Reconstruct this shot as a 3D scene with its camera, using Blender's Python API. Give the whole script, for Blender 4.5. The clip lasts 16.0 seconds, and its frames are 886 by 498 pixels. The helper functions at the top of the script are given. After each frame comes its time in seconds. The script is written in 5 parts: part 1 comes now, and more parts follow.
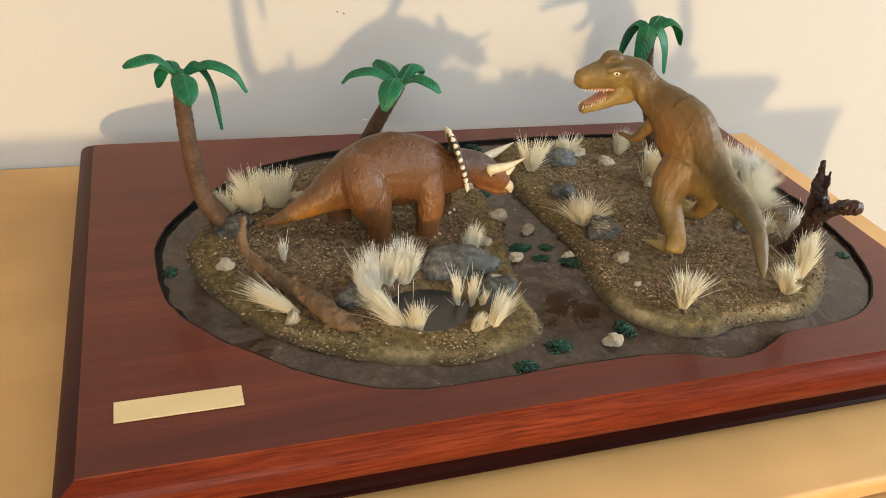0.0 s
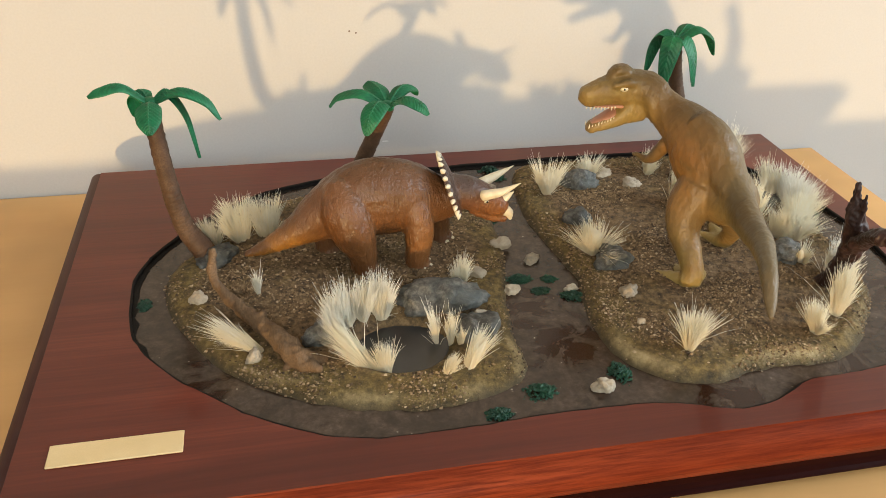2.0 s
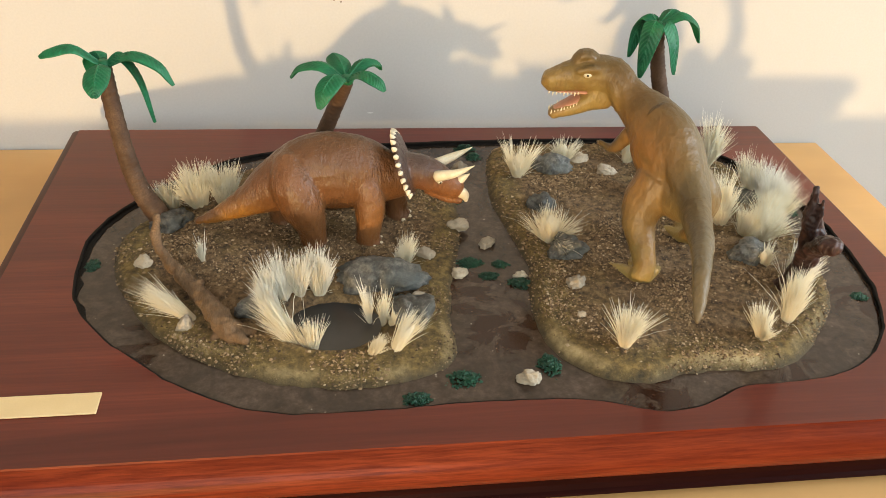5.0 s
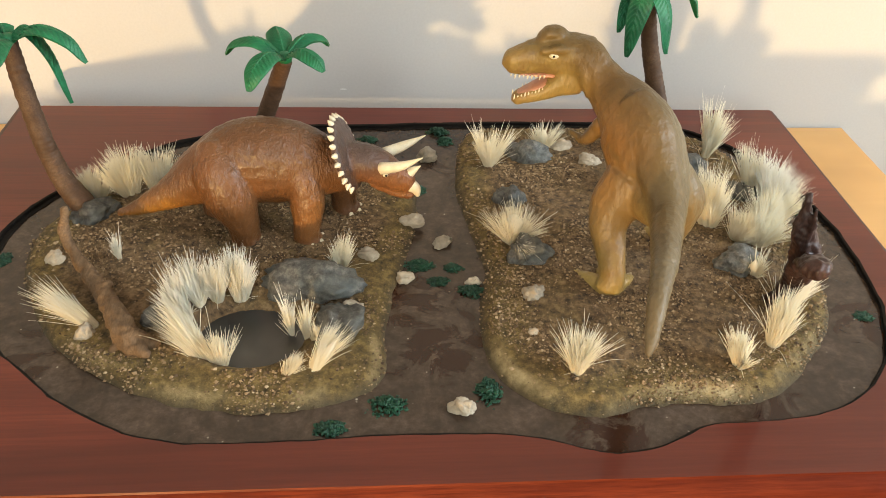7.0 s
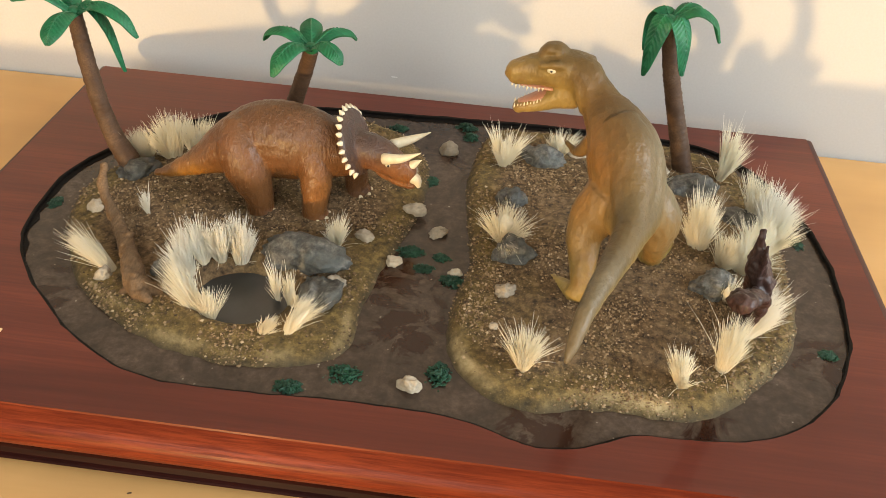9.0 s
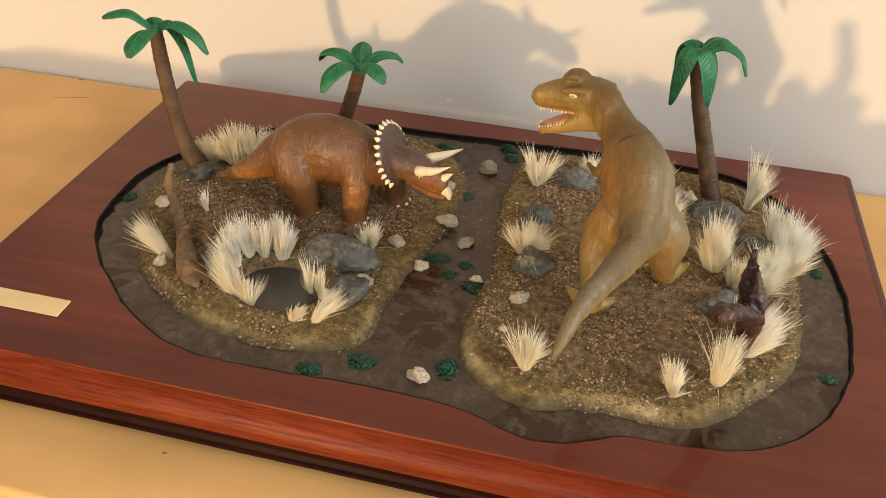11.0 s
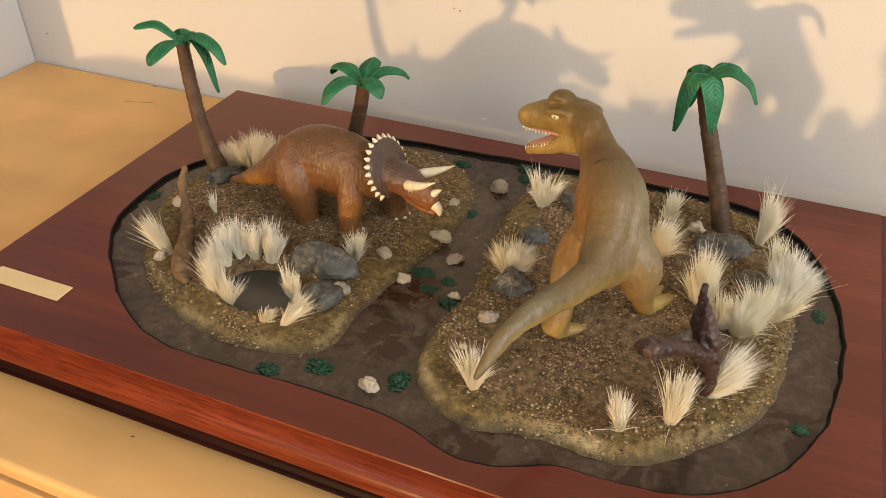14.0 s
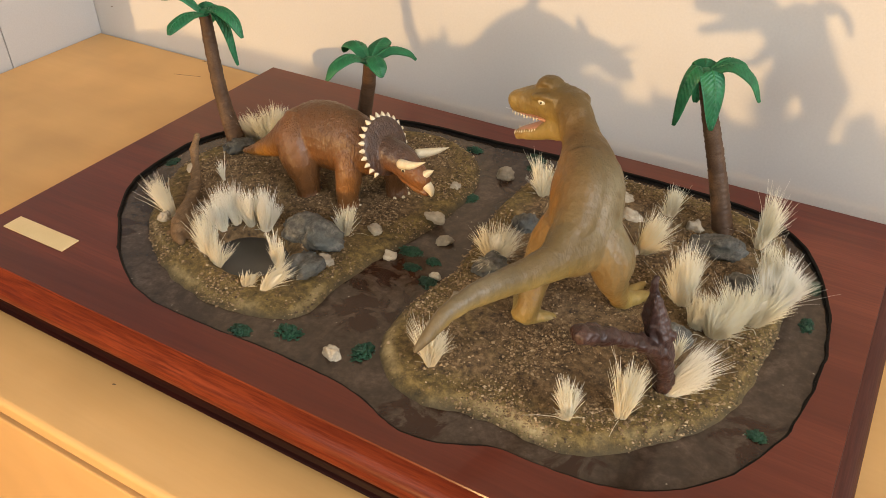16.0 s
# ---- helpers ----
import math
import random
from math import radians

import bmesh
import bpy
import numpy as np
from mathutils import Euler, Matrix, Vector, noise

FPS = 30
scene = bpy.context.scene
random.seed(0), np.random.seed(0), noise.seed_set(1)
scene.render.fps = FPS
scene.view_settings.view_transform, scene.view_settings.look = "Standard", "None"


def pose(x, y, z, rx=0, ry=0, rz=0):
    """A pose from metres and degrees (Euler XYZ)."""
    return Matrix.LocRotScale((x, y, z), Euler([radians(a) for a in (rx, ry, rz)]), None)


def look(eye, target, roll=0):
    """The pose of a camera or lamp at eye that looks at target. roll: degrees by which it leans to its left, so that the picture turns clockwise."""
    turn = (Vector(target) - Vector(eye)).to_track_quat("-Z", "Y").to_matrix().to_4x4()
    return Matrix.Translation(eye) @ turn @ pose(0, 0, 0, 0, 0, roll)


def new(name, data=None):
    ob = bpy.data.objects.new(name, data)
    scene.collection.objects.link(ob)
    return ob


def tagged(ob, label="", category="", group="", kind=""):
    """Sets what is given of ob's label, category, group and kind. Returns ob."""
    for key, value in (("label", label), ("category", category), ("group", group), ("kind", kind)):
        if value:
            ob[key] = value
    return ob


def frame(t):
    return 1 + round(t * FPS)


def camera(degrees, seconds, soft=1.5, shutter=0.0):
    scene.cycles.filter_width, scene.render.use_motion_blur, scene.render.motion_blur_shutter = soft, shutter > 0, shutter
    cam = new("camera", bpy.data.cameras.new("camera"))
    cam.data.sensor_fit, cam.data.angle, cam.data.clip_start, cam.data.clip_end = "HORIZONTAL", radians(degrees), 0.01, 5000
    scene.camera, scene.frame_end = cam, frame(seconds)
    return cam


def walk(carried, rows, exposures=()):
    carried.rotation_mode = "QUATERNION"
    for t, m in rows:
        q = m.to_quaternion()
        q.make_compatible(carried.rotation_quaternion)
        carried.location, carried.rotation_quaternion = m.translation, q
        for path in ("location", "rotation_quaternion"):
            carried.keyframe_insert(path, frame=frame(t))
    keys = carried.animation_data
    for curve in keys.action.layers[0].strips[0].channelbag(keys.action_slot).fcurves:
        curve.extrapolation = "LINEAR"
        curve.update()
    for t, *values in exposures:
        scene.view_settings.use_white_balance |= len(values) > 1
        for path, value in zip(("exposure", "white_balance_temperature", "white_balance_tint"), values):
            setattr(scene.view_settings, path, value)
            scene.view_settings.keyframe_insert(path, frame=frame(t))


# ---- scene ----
cam = camera(56.5, 16.0, soft=0.8)
PATH = [
    (0, (-0.252, -0.481, 0.37), (0.375, 1.095, -0.69), 6.8),
    (0.5, (-0.224, -0.485, 0.369), (0.355, 1.106, -0.696), 5.9),
    (1, (-0.198, -0.483, 0.369), (0.32, 1.131, -0.694), 4.8),
    (1.5, (-0.183, -0.476, 0.367), (0.269, 1.163, -0.685), 3.5),
    (2, (-0.162, -0.464, 0.366), (0.22, 1.194, -0.685), 2.2),
    (2.5, (-0.149, -0.456, 0.365), (0.188, 1.205, -0.696), 1.8),
    (3, (-0.139, -0.456, 0.366), (0.165, 1.203, -0.709), 1.9),
    (3.5, (-0.129, -0.46, 0.372), (0.158, 1.191, -0.719), 2.7),
    (4, (-0.114, -0.47, 0.376), (0.158, 1.175, -0.729), 3.2),
    (4.2, (-0.112, -0.474, 0.379), (0.17, 1.166, -0.731), 3.8),
    (6.3, (-0.046, -0.433, 0.362), (0.163, 1.188, -0.79), 3.0),
    (6.5, (-0.039, -0.427, 0.363), (0.157, 1.186, -0.804), 3.0),
    (7, (-0.025, -0.409, 0.361), (0.128, 1.185, -0.837), 2.9),
    (7.5, (-0.003, -0.393, 0.364), (0.097, 1.191, -0.853), 2.9),
    (8, (0.02, -0.407, 0.366), (0.071, 1.156, -0.88), 2.6),
    (8.5, (0.046, -0.426, 0.38), (0.028, 1.133, -0.872), 3.3),
    (9, (0.053, -0.433, 0.394), (-0.064, 1.123, -0.856), 3.9),
    (9.2, (0.051, -0.442, 0.395), (-0.083, 1.127, -0.839), 4.4),
    (11.3, (0.122, -0.47, 0.41), (-0.26, 1.087, -0.785), 1.6),
    (11.5, (0.135, -0.472, 0.409), (-0.274, 1.082, -0.782), 1.2),
    (12, (0.154, -0.478, 0.408), (-0.3, 1.073, -0.77), 0.7),
    (12.5, (0.168, -0.479, 0.403), (-0.329, 1.074, -0.754), 0.5),
    (13, (0.167, -0.449, 0.401), (-0.372, 1.085, -0.764), -0.6),
    (13.5, (0.171, -0.438, 0.397), (-0.404, 1.082, -0.769), -1.3),
    (14, (0.204, -0.439, 0.41), (-0.445, 1.05, -0.756), -0.5),
    (14.5, (0.232, -0.442, 0.41), (-0.495, 1.017, -0.749), -0.1),
    (15, (0.243, -0.434, 0.414), (-0.526, 0.991, -0.761), -0.2),
    (15.5, (0.258, -0.422, 0.407), (-0.546, 0.983, -0.768), -0.5),
    (16, (0.274, -0.415, 0.401), (-0.565, 0.976, -0.767), -0.7),
]
EXPOSURES = [(0.0, 0.05, 5850, 3), (4.0, 0.15, 5900, 3), (7.0, 0.32, 6050, 3), (9.0, 0.28, 6200, 5), (11.5, 0.06, 6700, 9), (16.0, 0.0, 6600, 10)]
walk(cam, [(t, look(eye, target, roll)) for t, eye, target, roll in PATH], EXPOSURES)

# ---------- world, sun, window and fill light ---
world = bpy.data.worlds.new("world")
scene.world = world
world.use_nodes = True
wn = world.node_tree
sky = wn.nodes.new("ShaderNodeTexSky")
sky.sky_type = "NISHITA"
sky.sun_disc = False
SUN_AZ, SUN_EL = 15.5, -3.1        # the evening light comes in flat, thrown slightly upward
sky.sun_elevation = radians(4.0)
sky.sun_rotation = radians(180 + SUN_AZ)
wn.links.new(sky.outputs[0], wn.nodes["Background"].inputs[0])
wn.nodes["Background"].inputs[1].default_value = 0.09

sun_data = bpy.data.lights.new("sun", "SUN")
sun_data.energy = 2.3
sun_data.angle = radians(2.0)
sun_data.color = (1.0, 0.63, 0.27)
sun = new("sun", sun_data)
sun_to = Vector((math.sin(radians(SUN_AZ)) * math.cos(radians(SUN_EL)), math.cos(radians(SUN_AZ)) * math.cos(radians(SUN_EL)), -math.sin(radians(SUN_EL))))
sun.matrix_world = look((-0.4, -2.2, 0.0), Vector((-0.4, -2.2, 0.0)) + sun_to)


def area_lamp(name, eye, target, width, height, energy, color):
    data = bpy.data.lights.new(name, "AREA")
    data.shape, data.size, data.size_y, data.energy, data.color = "RECTANGLE", width, height, energy, color
    ob = new(name, data)
    ob.matrix_world = look(eye, target)
    return ob


area_lamp("window_light_south", (-0.55, -2.60, 1.15), (0.1, 0.0, -0.1), 1.7, 1.1, 37.0, (1.0, 0.93, 0.82))
# Added fill from the right, out of view, to brighten that side.
area_lamp("fill_light_east", (2.40, -0.75, 1.05), (0.0, -0.2, 0.0), 1.3, 1.1, 68.0, (0.93, 0.96, 1.0))


# ---------- materials ----------
def nodes_of(name):
    m = bpy.data.materials.new(name)
    m.use_nodes = True
    return m, m.node_tree, m.node_tree.nodes["Principled BSDF"]


def coords(nt, scale=(1, 1, 1), rot=(0, 0, 0)):
    tc = nt.nodes.new("ShaderNodeTexCoord")
    mp = nt.nodes.new("ShaderNodeMapping")
    mp.inputs["Scale"].default_value = scale
    mp.inputs["Rotation"].default_value = rot
    nt.links.new(tc.outputs["Object"], mp.inputs["Vector"])
    return mp.outputs["Vector"]


def noise_of(nt, vec, scale, detail=4.0, rough=0.55, distortion=0.0):
    n = nt.nodes.new("ShaderNodeTexNoise")
    n.inputs["Scale"].default_value = scale
    n.inputs["Detail"].default_value = detail
    n.inputs["Roughness"].default_value = rough
    n.inputs["Distortion"].default_value = distortion
    nt.links.new(vec, n.inputs["Vector"])
    return n.outputs["Fac"]


def ramp(nt, fac, stops):
    r = nt.nodes.new("ShaderNodeValToRGB")
    els = r.color_ramp.elements
    while len(els) < len(stops):
        els.new(0.5)
    for e, (p, c) in zip(els, stops):
        e.position, e.color = p, (*c, 1.0) if len(c) == 3 else c
    nt.links.new(fac, r.inputs["Fac"])
    return r.outputs["Color"]


def mixed(nt, fac, a, b, mode="MIX"):
    m = nt.nodes.new("ShaderNodeMix")
    m.data_type, m.blend_type = "RGBA", mode
    for value, socket in ((fac, m.inputs[0]), (a, m.inputs[6]), (b, m.inputs[7])):
        if isinstance(value, bpy.types.NodeSocket):
            nt.links.new(value, socket)
        elif isinstance(value, tuple):
            socket.default_value = (*value, 1.0)
        else:
            socket.default_value = value
    return m.outputs[2]


def bumped(nt, bsdf, height, strength, distance=0.001, under=None):
    b = nt.nodes.new("ShaderNodeBump")
    b.inputs["Strength"].default_value = strength
    b.inputs["Distance"].default_value = distance
    nt.links.new(height, b.inputs["Height"])
    if under is not None:
        nt.links.new(under, b.inputs["Normal"])
    nt.links.new(b.outputs["Normal"], bsdf.inputs["Normal"])
    return b.outputs["Normal"]


def ranged(nt, fac, lo, hi):
    r = nt.nodes.new("ShaderNodeMapRange")
    r.inputs["To Min"].default_value, r.inputs["To Max"].default_value = lo, hi
    nt.links.new(fac, r.inputs["Value"])
    return r.outputs["Result"]


def by_object(nt, color, amount):
    """A slight change of value from object to object."""
    info = nt.nodes.new("ShaderNodeObjectInfo")
    hsv = nt.nodes.new("ShaderNodeHueSaturation")
    nt.links.new(ranged(nt, info.outputs["Random"], 1 - amount, 1 + amount), hsv.inputs["Value"])
    nt.links.new(color, hsv.inputs["Color"])
    return hsv.outputs["Color"]


def plain_material(name, c1, c2, scale, rough=0.6, bump=0.3, fine=900.0, distance=0.0006, coat=0.0, metal=0.0, vary=0.0, spec=0.5):
    m, nt, b = nodes_of(name)
    v = coords(nt)
    big, small = noise_of(nt, v, scale, 5.0), noise_of(nt, v, fine, 3.0)
    col = mixed(nt, ranged(nt, small, 0.0, 0.5), ramp(nt, big, [(0.3, c1), (0.7, c2)]), tuple(0.75 * x for x in c1))
    if vary:
        col = by_object(nt, col, vary)
    nt.links.new(col, b.inputs["Base Color"])
    nt.links.new(ranged(nt, big, rough * 0.85, min(1.0, rough * 1.15)), b.inputs["Roughness"])
    b.inputs["Coat Weight"].default_value, b.inputs["Coat Roughness"].default_value = coat, 0.15
    b.inputs["Metallic"].default_value = metal
    b.inputs["Specular IOR Level"].default_value = spec
    if bump:
        bumped(nt, b, small, bump, distance)
    return m


def wood_material(name, dark, mid, light, along, stretch, rough, coat, coat_rough, fine=1.0, pores=0.75, spec=0.3):
    """Straight-grained timber; the grain runs along the given axis."""
    m, nt, b = nodes_of(name)
    s = [1.0, 1.0, 1.0]
    s["xyz".index(along)] = 1.0 / stretch
    v = coords(nt, tuple(s))
    bands, fibre = noise_of(nt, v, 28.0 * fine, 6.0, 0.6, 0.6), noise_of(nt, v, 420.0 * fine, 4.0, 0.7)
    cloud = noise_of(nt, coords(nt), 6.0, 3.0)
    col = ramp(nt, bands, [(0.25, dark), (0.5, mid), (0.75, light)])
    col = mixed(nt, ramp(nt, fibre, [(0.35, (pores, pores, pores)), (0.62, (0.0, 0.0, 0.0))]), col, dark)
    col = mixed(nt, ramp(nt, cloud, [(0.35, (0, 0, 0)), (0.7, (0.6, 0.6, 0.6))]), col, tuple(0.55 * x for x in mid))
    nt.links.new(col, b.inputs["Base Color"])
    nt.links.new(ranged(nt, bands, rough * 0.8, rough * 1.2), b.inputs["Roughness"])
    b.inputs["Specular IOR Level"].default_value = spec
    b.inputs["Coat Weight"].default_value, b.inputs["Coat Roughness"].default_value = coat, coat_rough
    bumped(nt, b, fibre, 0.05, 0.0003)
    return m


def attribute_material(name, rough, bump, fine, coat=0.0, distance=0.0005):
    """Airbrushed paint, the colours held in the mesh."""
    m, nt, b = nodes_of(name)
    at = nt.nodes.new("ShaderNodeAttribute")
    at.attribute_name = "paint"
    v = coords(nt)
    small = noise_of(nt, coords(nt, (1, 1, 0.28)), fine, 3.0, 0.6)
    mottled = noise_of(nt, coords(nt, (1, 1, 0.5)), 170.0, 5.0, 0.65)
    hsv = nt.nodes.new("ShaderNodeHueSaturation")
    nt.links.new(ranged(nt, mottled, 0.88, 1.12), hsv.inputs["Value"])
    nt.links.new(at.outputs["Color"], hsv.inputs["Color"])
    nt.links.new(hsv.outputs["Color"], b.inputs["Base Color"])
    nt.links.new(ranged(nt, small, rough * 0.8, rough * 1.25), b.inputs["Roughness"])
    b.inputs["Coat Weight"].default_value, b.inputs["Coat Roughness"].default_value = coat, 0.3
    b.inputs["Specular IOR Level"].default_value = 0.35
    first = bumped(nt, b, small, bump, distance)
    cells = nt.nodes.new("ShaderNodeTexVoronoi")
    cells.inputs["Scale"].default_value = 620.0
    nt.links.new(v, cells.inputs["Vector"])
    bumped(nt, b, cells.outputs["Distance"], 0.18 * bump, distance, first)
    return m


wall_paint = plain_material("wall_paint", (0.51, 0.495, 0.475), (0.56, 0.545, 0.528), 1.4, 0.75, 0.12, 500.0, 0.0004)
floor_paint = plain_material("floor_covering", (0.20, 0.17, 0.14), (0.26, 0.22, 0.18), 6.0, 0.8, 0.2)
desk_wood = wood_material("desk_wood", (0.66, 0.365, 0.128), (0.72, 0.412, 0.152), (0.76, 0.450, 0.178), "x", 14.0, 0.45, 0.05, 0.35, 0.55, 0.18)
mahogany = wood_material("mahogany", (0.060, 0.0115, 0.0075), (0.140, 0.0265, 0.0140), (0.215, 0.048, 0.024), "x", 26.0, 0.36, 0.18, 0.06, 1.25, 0.40, 0.24)
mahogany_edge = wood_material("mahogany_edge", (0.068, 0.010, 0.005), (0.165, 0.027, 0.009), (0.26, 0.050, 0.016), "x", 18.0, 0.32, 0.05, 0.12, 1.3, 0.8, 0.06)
# Same moulding on the left and right: their shade is put into darker colours.
mahogany_shaded = wood_material("mahogany_edge_shaded", (0.035, 0.010, 0.008), (0.065, 0.018, 0.013), (0.095, 0.028, 0.018), "y", 12.0, 0.45, 0.0, 0.2, 1.0, 0.75, 0.12)
# Far darker tone than the bullnose, for the undercut foot and the core.
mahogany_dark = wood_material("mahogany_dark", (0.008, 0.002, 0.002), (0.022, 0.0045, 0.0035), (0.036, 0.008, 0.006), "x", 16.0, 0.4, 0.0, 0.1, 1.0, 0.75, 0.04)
dull_black = plain_material("dull_black", (0.007, 0.006, 0.005), (0.013, 0.010, 0.008), 90.0, 0.6, 0.4, spec=0.12)
scratch_brown = plain_material("scratch_brown", (0.10, 0.055, 0.025), (0.16, 0.09, 0.045), 300.0, 0.7, 0.0)
scuff_pale = plain_material("scuff_pale", (0.70, 0.69, 0.66), (0.78, 0.77, 0.75), 300.0, 0.7, 0.0)
brass = plain_material("brass", (0.78, 0.58, 0.29), (0.86, 0.66, 0.36), 40.0, 0.42, 0.1, 1500.0, 0.0002, metal=0.25)
stone_pale = plain_material("stone_pale", (0.30, 0.245, 0.175), (0.56, 0.48, 0.36), 110.0, 0.8, 0.8, 700.0, 0.0008, vary=0.3)
moss_green = plain_material("moss_green", (0.004, 0.034, 0.016), (0.014, 0.080, 0.036), 260.0, 0.5, 0.9, 900.0, 0.001, vary=0.2)
driftwood_tan = wood_material("driftwood_tan", (0.075, 0.042, 0.020), (0.175, 0.108, 0.056), (0.29, 0.19, 0.110), "y", 5.0, 0.75, 0.0, 0.3, 2.2)
stump_brown = wood_material("stump_brown", (0.012, 0.006, 0.005), (0.058, 0.028, 0.022), (0.135, 0.078, 0.062), "z", 4.0, 0.45, 0.06, 0.3, 3.0)
palm_bark = wood_material("palm_bark", (0.050, 0.026, 0.014), (0.105, 0.058, 0.031), (0.165, 0.098, 0.056), "x", 1.0, 0.6, 0.0, 0.3, 2.0)
frond_green = plain_material("frond_green", (0.006, 0.095, 0.034), (0.018, 0.19, 0.070), 160.0, 0.5, 0.5, 700.0, 0.0006, coat=0.0)
ivory = plain_material("ivory", (0.66, 0.56, 0.38), (0.82, 0.74, 0.56), 220.0, 0.45, 0.2)
mouth_pink = plain_material("mouth_pink", (0.42, 0.19, 0.11), (0.52, 0.27, 0.17), 300.0, 0.4, 0.3)
eye_black = plain_material("eye_black", (0.01, 0.008, 0.006), (0.02, 0.015, 0.01), 300.0, 0.2, 0.0)
eye_white = plain_material("eye_white", (0.55, 0.50, 0.34), (0.66, 0.60, 0.44), 300.0, 0.3, 0.0)
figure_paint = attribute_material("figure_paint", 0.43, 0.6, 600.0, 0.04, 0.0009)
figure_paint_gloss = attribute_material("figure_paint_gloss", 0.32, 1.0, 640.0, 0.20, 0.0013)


def grass_material(name, c1, c2, root):
    """Bleached bristles, each of its own tone, dyed a deeper cream towards the foot."""
    m, nt, b = nodes_of(name)
    geo = nt.nodes.new("ShaderNodeNewGeometry")
    tone = by_object(nt, ramp(nt, geo.outputs["Random Per Island"], [(0.1, c1), (0.9, c2)]), 0.03)
    split = nt.nodes.new("ShaderNodeSeparateXYZ")
    nt.links.new(coords(nt), split.inputs[0])
    foot = nt.nodes.new("ShaderNodeMapRange")
    foot.inputs["From Min"].default_value, foot.inputs["From Max"].default_value = 0.0, 0.016
    foot.inputs["To Min"].default_value, foot.inputs["To Max"].default_value = 0.6, 0.0
    nt.links.new(split.outputs["Z"], foot.inputs["Value"])
    nt.links.new(mixed(nt, foot.outputs["Result"], tone, root), b.inputs["Base Color"])
    b.inputs["Roughness"].default_value = 0.5
    b.inputs["Sheen Weight"].default_value, b.inputs["Sheen Roughness"].default_value = 0.5, 0.4
    thin = nt.nodes.new("ShaderNodeBsdfTranslucent")
    nt.links.new(b.inputs["Base Color"].links[0].from_socket, thin.inputs["Color"])
    blend = nt.nodes.new("ShaderNodeMixShader")
    blend.inputs[0].default_value = 0.55
    nt.links.new(b.outputs[0], blend.inputs[1])
    nt.links.new(thin.outputs[0], blend.inputs[2])
    nt.links.new(blend.outputs[0], nt.nodes["Material Output"].inputs["Surface"])
    return m


grass_cream = grass_material("grass_cream", (0.98, 0.925, 0.76), (1.0, 0.98, 0.89), (0.95, 0.84, 0.60))
grass_white = grass_material("grass_white", (0.98, 0.95, 0.85), (1.0, 0.985, 0.93), (0.97, 0.90, 0.72))


def soil_material():
    """Brown sand glued over the mounds, ochre where it thins out, with paler grit."""
    m, nt, b = nodes_of("soil")
    v = coords(nt)
    big, mid, grit = noise_of(nt, v, 22.0, 5.0, 0.6), noise_of(nt, v, 190.0, 5.0, 0.7), noise_of(nt, v, 1500.0, 3.0, 0.7)
    at = nt.nodes.new("ShaderNodeAttribute")
    at.attribute_name = "rim"
    brown = ramp(nt, mid, [(0.33, (0.026, 0.015, 0.006)), (0.5, (0.138, 0.085, 0.037)), (0.72, (0.29, 0.190, 0.098))])
    ochre = ramp(nt, mid, [(0.30, (0.030, 0.020, 0.005)), (0.5, (0.125, 0.082, 0.021)), (0.72, (0.28, 0.190, 0.060))])
    n = nt.nodes.new("ShaderNodeMath")
    n.operation = "MULTIPLY_ADD"
    nt.links.new(big, n.inputs[0])
    n.inputs[1].default_value = 1.3
    nt.links.new(at.outputs["Fac"], n.inputs[2])
    pick = ramp(nt, n.outputs[0], [(0.62, (0, 0, 0)), (1.05, (1, 1, 1))])
    col = mixed(nt, pick, brown, ochre)
    col = mixed(nt, ramp(nt, grit, [(0.62, (0, 0, 0)), (0.72, (0.6, 0.6, 0.6))]), col, (0.36, 0.27, 0.17))
    col = mixed(nt, ramp(nt, grit, [(0.28, (0.55, 0.55, 0.55)), (0.38, (0, 0, 0))]), col, (0.03, 0.018, 0.01))
    sunlit_crust = nt.nodes.new("ShaderNodeAttribute")
    sunlit_crust.attribute_name = "sunlit_crust"
    wet = nt.nodes.new("ShaderNodeMath")
    wet.operation = "MULTIPLY_ADD"
    nt.links.new(big, wet.inputs[0])
    wet.inputs[1].default_value = 0.25
    nt.links.new(at.outputs["Fac"], wet.inputs[2])
    col = mixed(nt, ramp(nt, wet.outputs[0], [(0.74, (0, 0, 0)), (0.86, (0.8, 0.8, 0.8))]), col, (0.058, 0.042, 0.022))
    # Pale sandy rim; its brightest stretches are sunlight put into the colour.
    col = mixed(nt, sunlit_crust.outputs["Fac"], col, ramp(nt, mid, [(0.3, (0.26, 0.185, 0.075)), (0.7, (0.58, 0.46, 0.25))]))
    nt.links.new(col, b.inputs["Base Color"])
    b.inputs["Roughness"].default_value = 0.85
    n1 = bumped(nt, b, mid, 0.9, 0.0018)
    bumped(nt, b, grit, 0.7, 0.0008, n1)
    return m


soil = soil_material()


